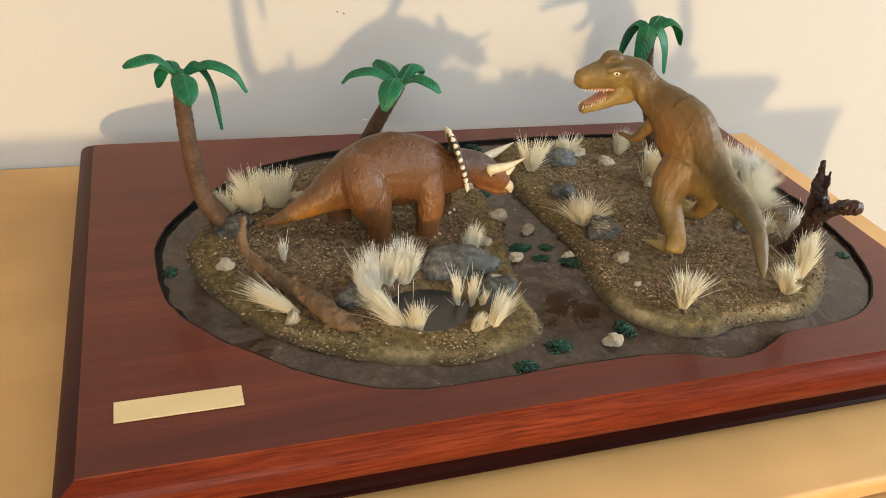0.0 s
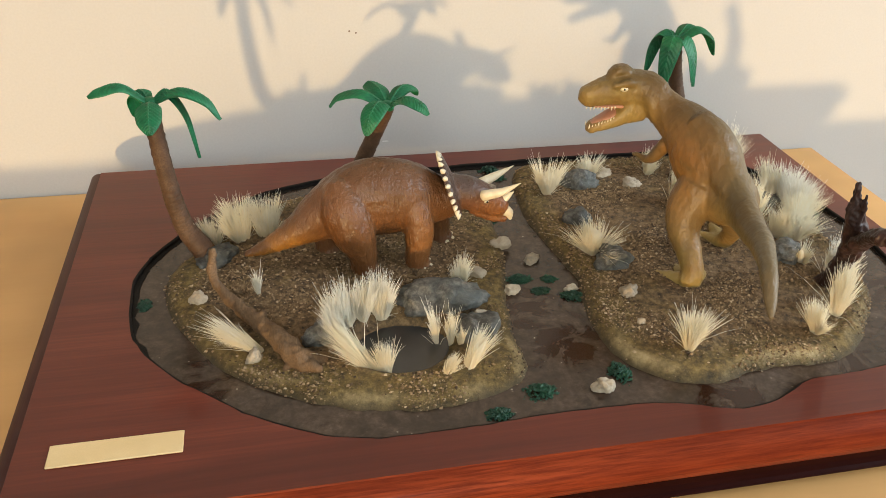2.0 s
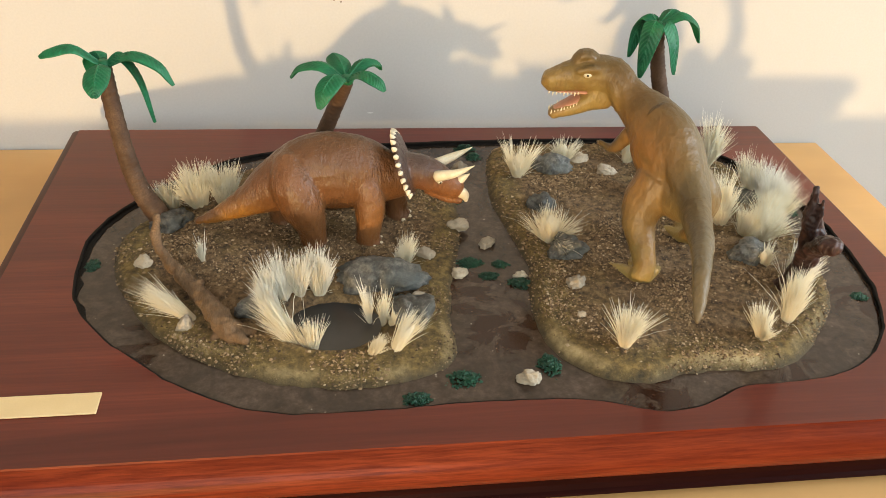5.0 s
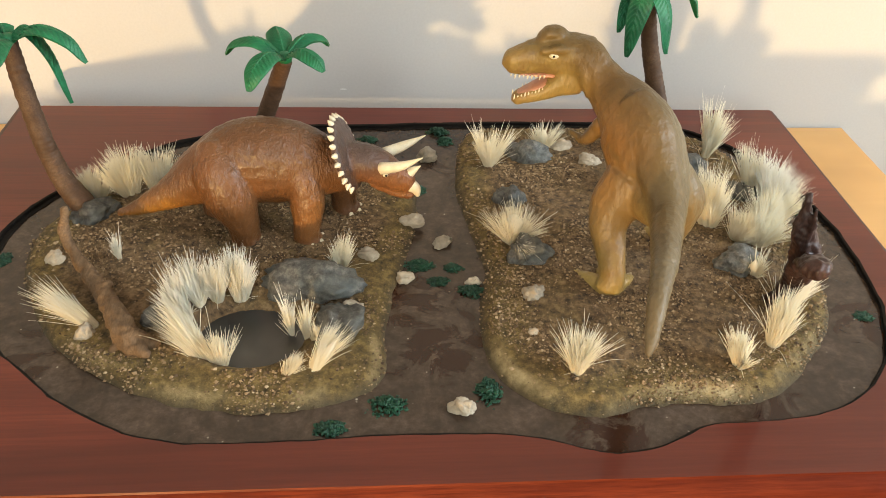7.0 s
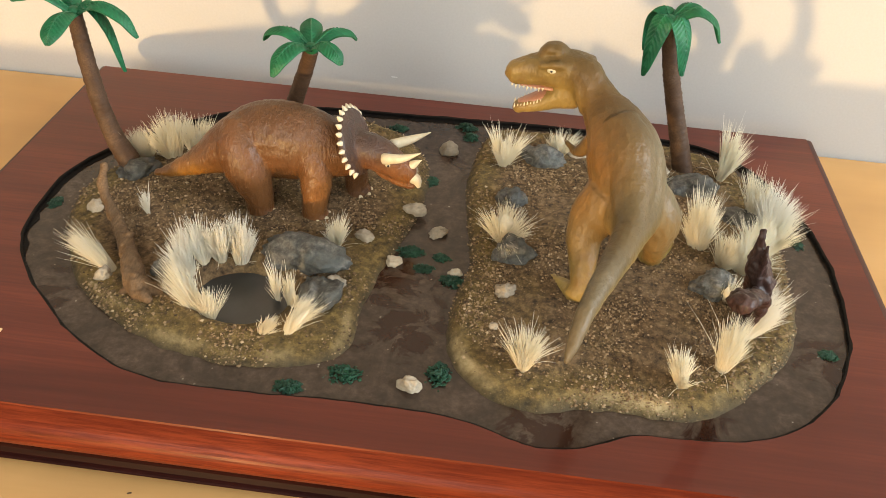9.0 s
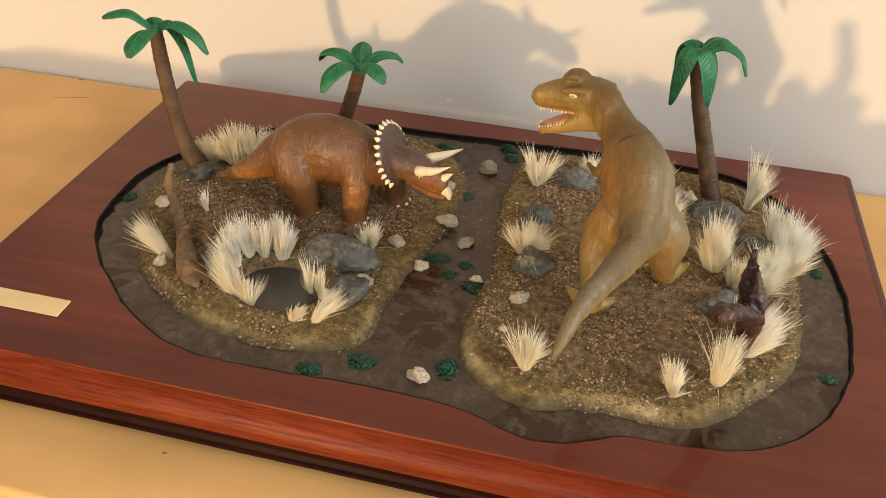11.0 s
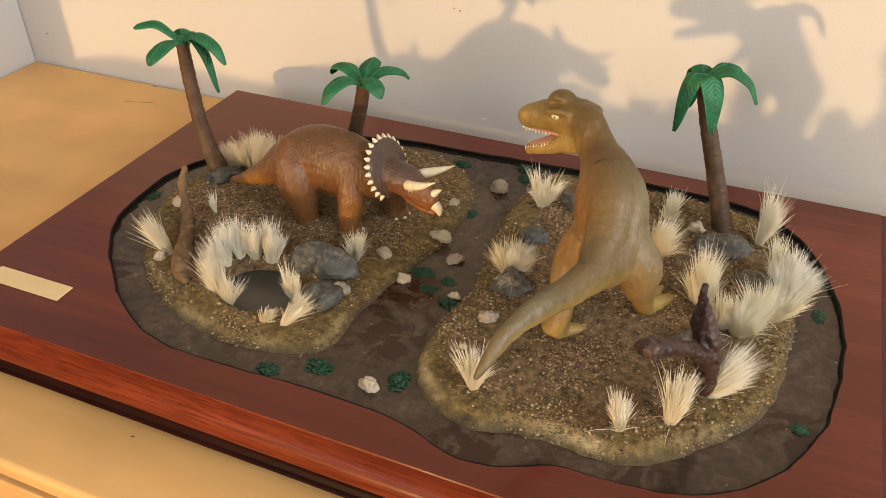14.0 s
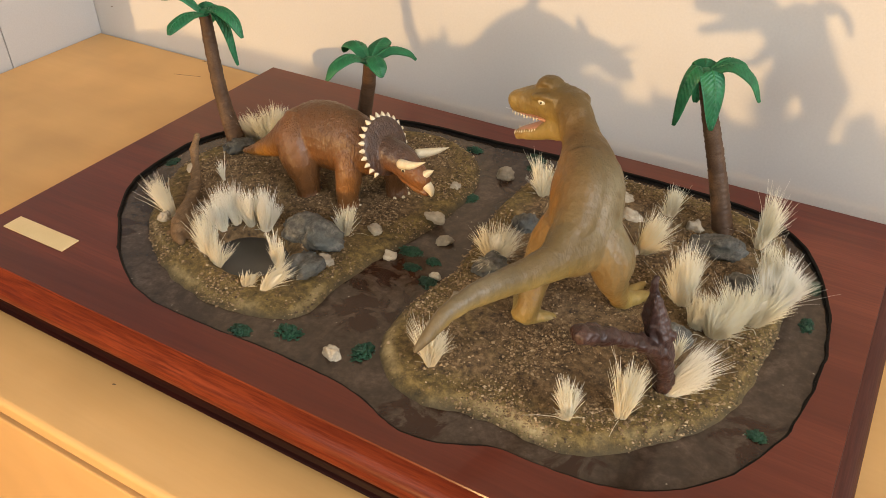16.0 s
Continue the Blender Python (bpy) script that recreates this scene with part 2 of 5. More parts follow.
def resin_material():
    """Muddy cast resin: grey-brown silt with red-brown clear pools and a few pale specks under a glossy skin."""
    m, nt, b = nodes_of("resin")
    v = coords(nt)
    big, mid, fine = noise_of(nt, v, 34.0, 5.0, 0.65, 1.0), noise_of(nt, v, 210.0, 5.0, 0.7), noise_of(nt, v, 900.0, 3.0)
    col = ramp(nt, mid, [(0.25, (0.032, 0.019, 0.012)), (0.5, (0.063, 0.041, 0.028)), (0.8, (0.118, 0.079, 0.055))])
    col = mixed(nt, ramp(nt, big, [(0.42, (0.65, 0.65, 0.65)), (0.62, (0, 0, 0))]), col, (0.022, 0.014, 0.009))
    for x, y, size in ((-0.002, -0.042, 0.021), (0.009, -0.080, 0.017), (0.092, -0.143, 0.019), (0.176, -0.134, 0.012), (-0.219, -0.082, 0.013), (-0.205, -0.094, 0.011), (0.262, -0.062, 0.012), (0.012, 0.110, 0.016)):
        far = nt.nodes.new("ShaderNodeVectorMath")
        far.operation = "DISTANCE"
        far.inputs[1].default_value = (x, y, RESIN_LEVEL)
        nt.links.new(v, far.inputs[0])
        edge = nt.nodes.new("ShaderNodeMath")
        edge.operation = "MULTIPLY_ADD"
        nt.links.new(big, edge.inputs[0])
        edge.inputs[1].default_value = 0.13
        nt.links.new(far.outputs["Value"], edge.inputs[2])
        near = size + 0.064
        pool = ramp(nt, edge.outputs[0], [(near - 0.003, (0.9, 0.9, 0.9)), (near, (0, 0, 0))])
        col = mixed(nt, pool, col, (0.024, 0.0066, 0.0026))
    vor = nt.nodes.new("ShaderNodeTexVoronoi")
    vor.inputs["Scale"].default_value = 120.0
    nt.links.new(v, vor.inputs["Vector"])
    specks = mixed(nt, 1.0, ramp(nt, vor.outputs["Distance"], [(0.055, (0.8, 0.8, 0.8)), (0.095, (0, 0, 0))]), ramp(nt, mid, [(0.5, (0, 0, 0)), (0.6, (1, 1, 1))]), "MULTIPLY")
    col = mixed(nt, specks, col, (0.38, 0.33, 0.26))
    nt.links.new(col, b.inputs["Base Color"])
    nt.links.new(ranged(nt, big, 0.08, 0.30), b.inputs["Roughness"])
    b.inputs["Coat Weight"].default_value, b.inputs["Coat Roughness"].default_value = 0.12, 0.04
    b.inputs["Specular IOR Level"].default_value = 0.3
    first = bumped(nt, b, big, 0.12, 0.0012)
    bumped(nt, b, fine, 0.05, 0.0004, first)
    return m


RESIN_LEVEL = 0.0446
resin = resin_material()
pond_black = plain_material("pond_black", (0.020, 0.019, 0.018), (0.034, 0.032, 0.030), 60.0, 0.3, 0.05, 300.0, 0.0003, coat=0.3)


def rock_material():
    """Grey rock, dark in the hollows, brushed with paler grey-green."""
    m, nt, b = nodes_of("rock_grey")
    v = coords(nt)
    big, mid, fine = noise_of(nt, v, 70.0, 4.0, 0.6), noise_of(nt, v, 240.0, 5.0, 0.7), noise_of(nt, v, 900.0, 3.0)
    col = ramp(nt, mid, [(0.32, (0.020, 0.018, 0.016)), (0.5, (0.085, 0.080, 0.070)), (0.70, (0.20, 0.188, 0.160))])
    col = mixed(nt, ramp(nt, big, [(0.45, (0, 0, 0)), (0.65, (0.7, 0.7, 0.7))]), col, (0.078, 0.086, 0.078))
    nt.links.new(by_object(nt, col, 0.2), b.inputs["Base Color"])
    nt.links.new(ranged(nt, big, 0.4, 0.7), b.inputs["Roughness"])
    first = bumped(nt, b, mid, 0.6, 0.0016)
    bumped(nt, b, fine, 0.5, 0.0008, first)
    return m


rock_grey = rock_material()


def gravel_material():
    m, nt, b = nodes_of("gravel")
    geo = nt.nodes.new("ShaderNodeNewGeometry")
    col = ramp(nt, geo.outputs["Random Per Island"], [(0.0, (0.050, 0.028, 0.012)), (0.30, (0.150, 0.092, 0.041)), (0.65, (0.25, 0.162, 0.079)), (0.94, (0.36, 0.250, 0.135)), (1.0, (0.52, 0.40, 0.25))])
    nt.links.new(col, b.inputs["Base Color"])
    b.inputs["Roughness"].default_value = 0.8
    return m


gravel_mix = gravel_material()


# ---------- mesh helpers ----------
def link_mesh(name, verts, faces, material, parent=None, label="", smooth=False, at=(0, 0, 0)):
    """One mesh object; its vertices are given in the world and its origin stands at the given place."""
    off = np.array(at, float)
    me = bpy.data.meshes.new(name)
    me.from_pydata((np.asarray(verts, float) - off).tolist(), [], [list(map(int, f)) for f in faces])
    me.validate()
    if smooth:
        me.polygons.foreach_set("use_smooth", [True] * len(me.polygons))
    for mt in (material if isinstance(material, (list, tuple)) else [material]):
        me.materials.append(mt)
    ob = new(name, me)
    base = Vector((0, 0, 0))
    if parent is not None:
        ob.parent = parent
        p = parent
        while p is not None:
            base += p.location
            p = p.parent
    ob.location = Vector(at) - base
    if label:
        tagged(ob, label)
    return ob


def part(name, bm, material, parent, label="", smooth=False):
    me = bpy.data.meshes.new(name)
    bm.normal_update()
    bm.to_mesh(me)
    bm.free()
    if smooth:
        me.polygons.foreach_set("use_smooth", [True] * len(me.polygons))
    me.materials.append(material)
    ob = new(name, me)
    ob.parent = parent
    if parent is not None:
        base, p = Vector((0, 0, 0)), parent
        while p is not None:
            base += p.location
            p = p.parent
        me.transform(Matrix.Translation(-base))
    if label:
        tagged(ob, label)
    return ob


def thing(name, at, label, category, group="", kind=""):
    ob = new(name)
    ob.location = at
    ob.empty_display_size = 0.01
    return tagged(ob, label, category, group, kind)


def box(bm, lo, hi, bevel=0.0, segments=2):
    r = bmesh.ops.create_cube(bm, size=1.0)
    for v in r["verts"]:
        v.co = Vector([lo[i] + (v.co[i] + 0.5) * (hi[i] - lo[i]) for i in range(3)])
    if bevel:
        edges = list({e for v in r["verts"] for e in v.link_edges})
        bmesh.ops.bevel(bm, geom=edges, offset=bevel, segments=segments, affect="EDGES", profile=0.5)


def spline(points, n, closed=False):
    """Catmull-Rom through the points, n samples evenly over the index."""
    P = np.asarray(points, float)
    m = len(P)
    u = np.linspace(0, m if closed else m - 1, n, endpoint=not closed)
    i = np.floor(u).astype(int)
    if not closed:
        i = np.minimum(i, m - 2)
    f = (u - i)[:, None]

    def get(k):
        return P[k % m] if closed else np.where((k < 0)[:, None], 2 * P[0] - P[1], np.where((k > m - 1)[:, None], 2 * P[-1] - P[-2], P[np.clip(k, 0, m - 1)]))
    a, b, c, d = get(i - 1), get(i), get(i + 1), get(i + 2)
    return 0.5 * (2 * b + (c - a) * f + (2 * a - 5 * b + 4 * c - d) * f ** 2 + (3 * b - a - 3 * c + d) * f ** 3)


def tube(points, radii, n=24, seg=14, up=(0, 0, 1), square=1.0):
    """A closed, lofted limb along the points; radii are single numbers or (across, upward) pairs. Gives vertices, faces and the axis samples."""
    R = np.array([(r, r) if np.isscalar(r) else r for r in radii], float)
    Q = spline(np.hstack([np.asarray(points, float), R]), n)
    C, R = Q[:, :3], np.maximum(Q[:, 3:], 1e-5)
    T = np.gradient(C, axis=0)
    T /= np.linalg.norm(T, axis=1)[:, None]
    S = np.cross(T, np.array(up, float))
    S /= np.linalg.norm(S, axis=1)[:, None] + 1e-9
    U = np.cross(S, T)
    a = np.linspace(0, 2 * np.pi, seg, endpoint=False)
    ca, sa = np.sign(np.cos(a)) * np.abs(np.cos(a)) ** square, np.sign(np.sin(a)) * np.abs(np.sin(a)) ** square
    V = C[:, None] + S[:, None] * (ca[None, :, None] * R[:, None, :1]) + U[:, None] * (sa[None, :, None] * R[:, None, 1:])
    V = V.reshape(-1, 3)
    F = []
    for i in range(n - 1):
        for j in range(seg):
            k = (j + 1) % seg
            F.append((i * seg + j, i * seg + k, (i + 1) * seg + k, (i + 1) * seg + j))
    e0, e1 = len(V), len(V) + 1
    V = np.vstack([V, C[0] - T[0] * R[0].mean() * 0.6, C[-1] + T[-1] * R[-1].mean() * 0.6])
    for j in range(seg):
        k = (j + 1) % seg
        F.append((e0, k, j))
        F.append((e1, (n - 1) * seg + j, (n - 1) * seg + k))
    return V, F, (C, U, R)


def joined(pieces):
    """Puts (vertices, faces) pairs into one."""
    vs, fs, n = [], [], 0
    for v, f in pieces:
        vs.append(np.asarray(v, float))
        fs += [tuple(i + n for i in q) for q in f]
        n += len(v)
    return np.vstack(vs), fs


def ball(center, r, sub=1):
    bm = bmesh.new()
    bmesh.ops.create_icosphere(bm, subdivisions=sub, radius=1.0)
    v = np.array([x.co[:] for x in bm.verts]) * np.array(r) + np.array(center)
    f = [tuple(x.index for x in q.verts) for q in bm.faces]
    bm.free()
    return v, f


def fused(pieces, voxel, smooth=4):
    """Grows overlapping closed pieces into one skin."""
    V, F = joined(pieces)
    me = bpy.data.meshes.new("raw")
    me.from_pydata(V.tolist(), [], F)
    ob = new("raw", me)
    md = ob.modifiers.new("skin", "REMESH")
    md.mode, md.voxel_size, md.use_smooth_shade = "VOXEL", voxel, True
    sm = ob.modifiers.new("soften", "SMOOTH")
    sm.factor, sm.iterations = 0.5, smooth
    dg = bpy.context.evaluated_depsgraph_get()
    dg.update()
    out = bpy.data.meshes.new_from_object(ob.evaluated_get(dg))
    v = np.array([x.co[:] for x in out.vertices])
    nrm = np.array([x.normal[:] for x in out.vertices])
    f = [tuple(p.vertices) for p in out.polygons]
    bpy.data.objects.remove(ob)
    bpy.data.meshes.remove(me)
    bpy.data.meshes.remove(out)
    return v, f, nrm


def noise3(V, scale, seed=0.0, octaves=1):
    return np.array([sum(noise.noise(Vector((x * scale * 2 ** o + seed, y * scale * 2 ** o, z * scale * 2 ** o))) / 2 ** o for o in range(octaves)) for x, y, z in V])


# ---------- the room ----------
X0, X1, Y0, Y1, Z0, Z1 = -0.66, 2.45, -2.65, 0.262, -0.74, 1.85


def wall(name, pieces, label):
    bm = bmesh.new()
    for lo, hi in pieces:
        box(bm, lo, hi)
    return tagged(part(name, bm, wall_paint, None), label, "wall", kind="structure")


wall("wall_north", [((X0 - 0.12, Y1, Z0), (X1 + 0.12, Y1 + 0.12, Z1))], "smooth off-white painted wall behind the desk")
XW, YP = -2.30, 0.128          # unseen: room widened here so the flat sun clears the side wall
wall("wall_west", [((X0 - 0.12, YP, Z0), (X0, Y1 - 0.001, Z1))], "smooth off-white painted side wall beside the desk")
wall("wall_west_return", [((XW, YP - 0.12, Z0), (X0 - 0.001, YP - 0.001, Z1))], "plain return wall out of view, added where the room is widened")
wall("wall_west_far", [((XW - 0.12, Y0, Z0), (XW - 0.001, YP, Z1))], "plain far side wall out of view, added to widen the room")
wx0, wx1, wz0, wz1 = -1.9, 1.6, -0.5, 1.8
wall("wall_south", [((XW - 0.12, Y0 - 0.12, Z0), (wx0, Y0 - 0.001, Z1)), ((wx1, Y0 - 0.12, Z0), (X1 + 0.12, Y0 - 0.001, Z1)),
                    ((wx0, Y0 - 0.12, Z0), (wx1, Y0 - 0.001, wz0)), ((wx0, Y0 - 0.12, wz1), (wx1, Y0 - 0.001, Z1))], "plain painted wall out of view with an added window opening")
# The opening in the east wall is added for the fill lamp.
wall("wall_east", [((X1, Y0, Z0), (X1 + 0.12, -1.55, Z1)), ((X1, 0.05, Z0), (X1 + 0.12, Y1 - 0.001, Z1)),
                   ((X1, -1.55, Z0), (X1 + 0.12, 0.05, 0.3)), ((X1, -1.55, 1.78), (X1 + 0.12, 0.05, Z1))], "plain painted wall out of view with an added window opening")
bm = bmesh.new()
box(bm, (XW - 0.12, Y0 - 0.12, Z0 - 0.08), (X1 + 0.12, Y1 + 0.12, Z0 - 0.001))
tagged(part("floor", bm, floor_paint, None), "plain brown floor covering under the desk", "floor", kind="structure")
bm = bmesh.new()
box(bm, (XW - 0.12, Y0 - 0.12, Z1 + 0.001), (X1 + 0.12, Y1 + 0.12, Z1 + 0.1))
tagged(part("ceiling", bm, wall_paint, None), "plain white ceiling", "ceiling", kind="structure")

# ---------- the desk ----------
DX0, DX1, DY0, DY1 = -0.657, 0.412, -0.240, 0.258
desk = thing("desk", (DX0, DY0, Z0), "honey-coloured wooden desk with a rounded front edge", "desk")
bm = bmesh.new()
prof = [(DY1, -0.014), (DY1, 0.0), (-0.2305, 0.0)]
prof += [(-0.2305 - 0.0045 * math.sin(a), -0.0045 + 0.0045 * math.cos(a)) for a in np.linspace(0.2, math.pi / 2, 7)]
prof += [(-0.2350, -0.0125), (-0.2335, -0.014)]
for x in (DX0, DX1):
    for y, z in prof:
        bm.verts.new((x, y, z))
bm.verts.ensure_lookup_table()
n = len(prof)
for i in range(n):
    j = (i + 1) % n
    bm.faces.new((bm.verts[i], bm.verts[j], bm.verts[n + j], bm.verts[n + i]))
bm.faces.new([bm.verts[i] for i in reversed(range(n))])
bm.faces.new([bm.verts[n + i] for i in range(n)])
bmesh.ops.recalc_face_normals(bm, faces=bm.faces)
part("tabletop", bm, desk_wood, desk)
bm = bmesh.new()
box(bm, (DX0 + 0.004, -0.2362, -0.20), (DX1 - 0.004, -0.216, -0.0195), 0.0012)
part("front_rail", bm, desk_wood, desk)
for xa, xb in [(DX0 + 0.004, DX0 + 0.026), (DX1 - 0.026, DX1 - 0.004)]:
    bm = bmesh.new()
    box(bm, (xa, -0.215, Z0), (xb, 0.25, -0.0145), 0.001)
    part("side_panel", bm, desk_wood, desk)
bm = bmesh.new()
box(bm, (DX0 + 0.027, 0.232, -0.45), (DX1 - 0.027, 0.249, -0.0145), 0.001)
part("back_panel", bm, desk_wood, desk)

# scratches and ticks in the desk's varnish, nail holes and a scuff in the wall
for x0, y0, x1, y1, w in [(-.4745, .2100, -.4400, .2200, .0005), (-.4720, .2555, -.4660, .2565, .0012), (-.1290, -.1856, -.1266, -.1848, .0009), (-.0240, -.1612, -.0216, -.1600, .0007)]:
    bm = bmesh.new()
    box(bm, (-0.5, -w / 2, 0.0), (0.5, w / 2, 0.00015))
    run = Vector((x1 - x0, y1 - y0, 0))
    bm.transform(Matrix.Translation(((x0 + x1) / 2, (y0 + y1) / 2, 0.0)) @ Matrix.Rotation(math.atan2(run.y, run.x), 4, "Z") @ Matrix.Diagonal((run.length, 1, 1, 1)))
    part("scratch", bm, scratch_brown, desk, "short dark scratch in the varnish")
for x, z, w, h, mat in [(-.0880, .1425, .0012, .0012, scratch_brown), (-.0820, .1408, .0014, .0010, scratch_brown), (-.0560, .0341, .0050, .0010, scuff_pale), (-.6263, .0398, .0030, .0007, scratch_brown)]:
    bm = bmesh.new()
    bmesh.ops.create_cone(bm, cap_ends=True, segments=14, radius1=0.5, radius2=0.42, depth=0.0003, matrix=Matrix.Translation((x, Y1 - 0.00015, z)) @ Matrix.Rotation(math.pi / 2, 4, "X") @ Matrix.Diagonal((w * 1.3, h * 1.3, 1, 1)))
    tagged(part("wall_mark", bm, mat, None), "small nail hole or scuff in the painted wall", "wall mark", kind="structure")

# ---------- the mahogany base ----------
BX, BYF, BYB, H, GAP, RESIN = 0.305, -0.172, 0.200, 0.048, 0.0020, 0.0446
resin_curve = spline([(-.261, .02), (-.256, -.03), (-.236, -.066), (-.205, -.098), (-.172, -.124), (-.134, -.141), (-.09, -.1445), (-.05, -.143), (0, -.141), (.043, -.144),
                      (.072, -.152), (.09, -.156), (.111, -.153), (.137, -.1405), (.175, -.138), (.212, -.131), (.240, -.113), (.261, -.086), (.275, -.05), (.2805, -.015),
                      (.2825, .018), (.2805, .048), (.2735, .083), (.2575, .124), (.235, .153), (.20, .172), (.12, .1765), (.03, .174), (-.03, .171), (-.098, .168), (-.145, .156),
                      (-.18, .140), (-.219, .105), (-.243, .074), (-.257, .045)], 240, True)
wob = np.array([noise.noise(Vector((x * 60, y * 60, 3.0))) * 0.0012 + noise.noise(Vector((x * 220, y * 220, 8.0))) * 0.0005 for x, y in resin_curve])
rim_dir = resin_curve / np.linalg.norm(resin_curve, axis=1)[:, None]
resin_curve = resin_curve + rim_dir * wob[:, None]

base = thing("display_base", (0, 0, 0), "varnished mahogany display base with moulded edges on the desk", "display base")


def to_rect(p):
    dx, dy = p
    t = min([((BX if dx > 0 else -BX) / dx) if abs(dx) > 1e-9 else 9e9, ((BYB if dy > 0 else BYF) / dy) if abs(dy) > 1e-9 else 9e9])
    return np.array([dx * t, dy * t])


outer = np.array([to_rect(p) for p in resin_curve])
for c in [(-BX, BYF), (BX, BYF), (BX, BYB), (-BX, BYB)]:
    outer[np.argmin(np.linalg.norm(outer - c, axis=1))] = c
n = len(resin_curve)
lip = resin_curve + rim_dir * (0.0012 + 0.8 * np.abs(wob))[:, None]
V = [(x, y, H) for x, y in outer] + [(x, y, H) for x, y in lip] + [(x, y, H - 0.0006) for x, y in resin_curve]
V += [(x, y, 0.036) for x, y in resin_curve] + [(x, y, 0.036) for x, y in outer]
F = []
for k in range(4):
    F += [(k * n + i, k * n + (i + 1) % n, (k + 1) * n + (i + 1) % n, (k + 1) * n + i) for i in range(n)]
F += [(4 * n + i, 4 * n + (i + 1) % n, (i + 1) % n, i) for i in range(n)]
top_board = link_mesh("top_board", V, F, [mahogany, dull_black], base, "glossy red-brown mahogany board with an oval recess")
bmf = bmesh.new()
bmf.from_mesh(top_board.data)
bmesh.ops.recalc_face_normals(bmf, faces=bmf.faces)
for f in bmf.faces:
    if f.calc_center_median().z < H - 0.0001 and f.calc_center_median().z > 0.0365 and abs(f.calc_center_median().x) < BX - 0.005 and BYF + 0.005 < f.calc_center_median().y < BYB - 0.005:
        f.material_index = 1
bmf.to_mesh(top_board.data)
bmf.free()
# moulded edges: a broad bullnose above, an undercut and a dark foot below
A0 = 0.62
nose = [(0.0, H), (0.0005, H - 0.0010)]
nose += [(0.0005 + 0.0115 * (math.sin(a) - math.sin(A0)) / (1 - math.sin(A0)), H - 0.0010 - 0.0172 * (math.cos(A0) - math.cos(a))) for a in np.linspace(A0 + 0.05, 2.2, 18)]
nose += [(-0.006, nose[-1][1]), (-0.006, H - 0.004)]
FOOT_TOP = nose[-2][1] - 0.0001
foot = [(-0.008, FOOT_TOP), (0.0040, FOOT_TOP), (0.0030, 0.0215), (0.0028, 0.0180), (0.0036, 0.0140), (0.0052, 0.0112), (0.0068, 0.0100), (0.0074, 0.0094), (0.0074, 0.0086), (0.0068, 0.0080), (-0.008, 0.0080)]


def ring_side(profile, side):
    """One mitred length of moulding along a side of the base."""
    def corner(o, sx, sy):
        return (sx * (BX + o), (BYB + o) if sy > 0 else (BYF - o))
    ends = {"front": ((-1, -1), (1, -1)), "right": ((1, -1), (1, 1)), "back": ((1, 1), (-1, 1)), "left": ((-1, 1), (-1, -1))}[side]
    bm = bmesh.new()
    rows = []
    for s in ends:
        rows.append([bm.verts.new((*corner(o, *s), z)) for o, z in profile])
    k = len(profile)
    for i in range(k):
        j = (i + 1) % k
        bm.faces.new((rows[0][i], rows[0][j], rows[1][j], rows[1][i]))
    bm.faces.new(rows[0])
    bm.faces.new(list(reversed(rows[1])))
    bmesh.ops.recalc_face_normals(bm, faces=bm.faces)
    return bm


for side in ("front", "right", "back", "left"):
    # The side lengths take the copy with shade in its colour.
    part("edge_moulding", ring_side(nose, side), mahogany_edge if side in ("front", "back") else mahogany_shaded, base, "rounded red mahogany moulding")
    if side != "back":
        part("foot_moulding", ring_side(foot, side), mahogany_dark, base, "very dark undercut moulding")
for sx in (-0.292, 0.292):
    for sy in (-0.155, 0.185):
        bm = bmesh.new()
        bmesh.ops.create_cone(bm, cap_ends=True, segments=20, radius1=0.009, radius2=0.008, depth=0.0299, matrix=Matrix.Translation((sx, sy, 0.01495)))
        part("foot", bm, dull_black, base)
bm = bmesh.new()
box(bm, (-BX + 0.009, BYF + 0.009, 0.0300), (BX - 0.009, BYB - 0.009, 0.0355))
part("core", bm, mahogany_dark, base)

plaque = new("name_plaque", bpy.data.meshes.new("name_plaque"))
bm = bmesh.new()
box(bm, (-0.0335, -0.008, 0.0), (0.0335, 0.008, 0.0012), 0.0004, 1)
bm.to_mesh(plaque.data)
bm.free()
plaque.data.materials.append(brass)
plaque.location = (-0.254, -0.130, H)
plaque.rotation_euler = (0, 0, radians(0.3))
tagged(plaque, "blank brass-coloured plaque on the mahogany base", "plaque")

# ---------- resin water, mounds and pond ----------
n = len(resin_curve)
V = [(0, 0, RESIN)] + [(x * s, y * s, RESIN) for s in (0.35, 0.7, 1.0) for x, y in resin_curve] + [(x, y, 0.0362) for x, y in resin_curve]
F = [(0, 1 + i, 1 + (i + 1) % n) for i in range(n)]
for k in range(3):
    F += [(1 + k * n + i, 1 + (k + 1) * n + i, 1 + (k + 1) * n + (i + 1) % n, 1 + k * n + (i + 1) % n) for i in range(n)]
tagged(link_mesh("water", V, F, resin, smooth=False), "muddy grey-brown cast resin water with clear brown pools", "water", kind="structure")

# Ragged black line round the recess, wider towards the back and left.
inner = []
for x, y in resin_curve:
    far = 0.55 + 0.45 * max(0.0, min(1.0, (y - 0.35 * x + 0.02) / 0.12))
    ragged = noise.noise(Vector((x * 85, y * 85, 14.0))) + 0.6 * noise.noise(Vector((x * 260, y * 260, 2.0)))
    k = 1 - max(0.0001, (0.0004 + 0.0030 * far ** 2 + 0.0030 * ragged) * far) / math.hypot(x, y)
    inner.append((x * k, y * k))
V = [(x, y, RESIN + 0.0002) for x, y in resin_curve] + [(x, y, RESIN + 0.0006) for x, y in resin_curve]
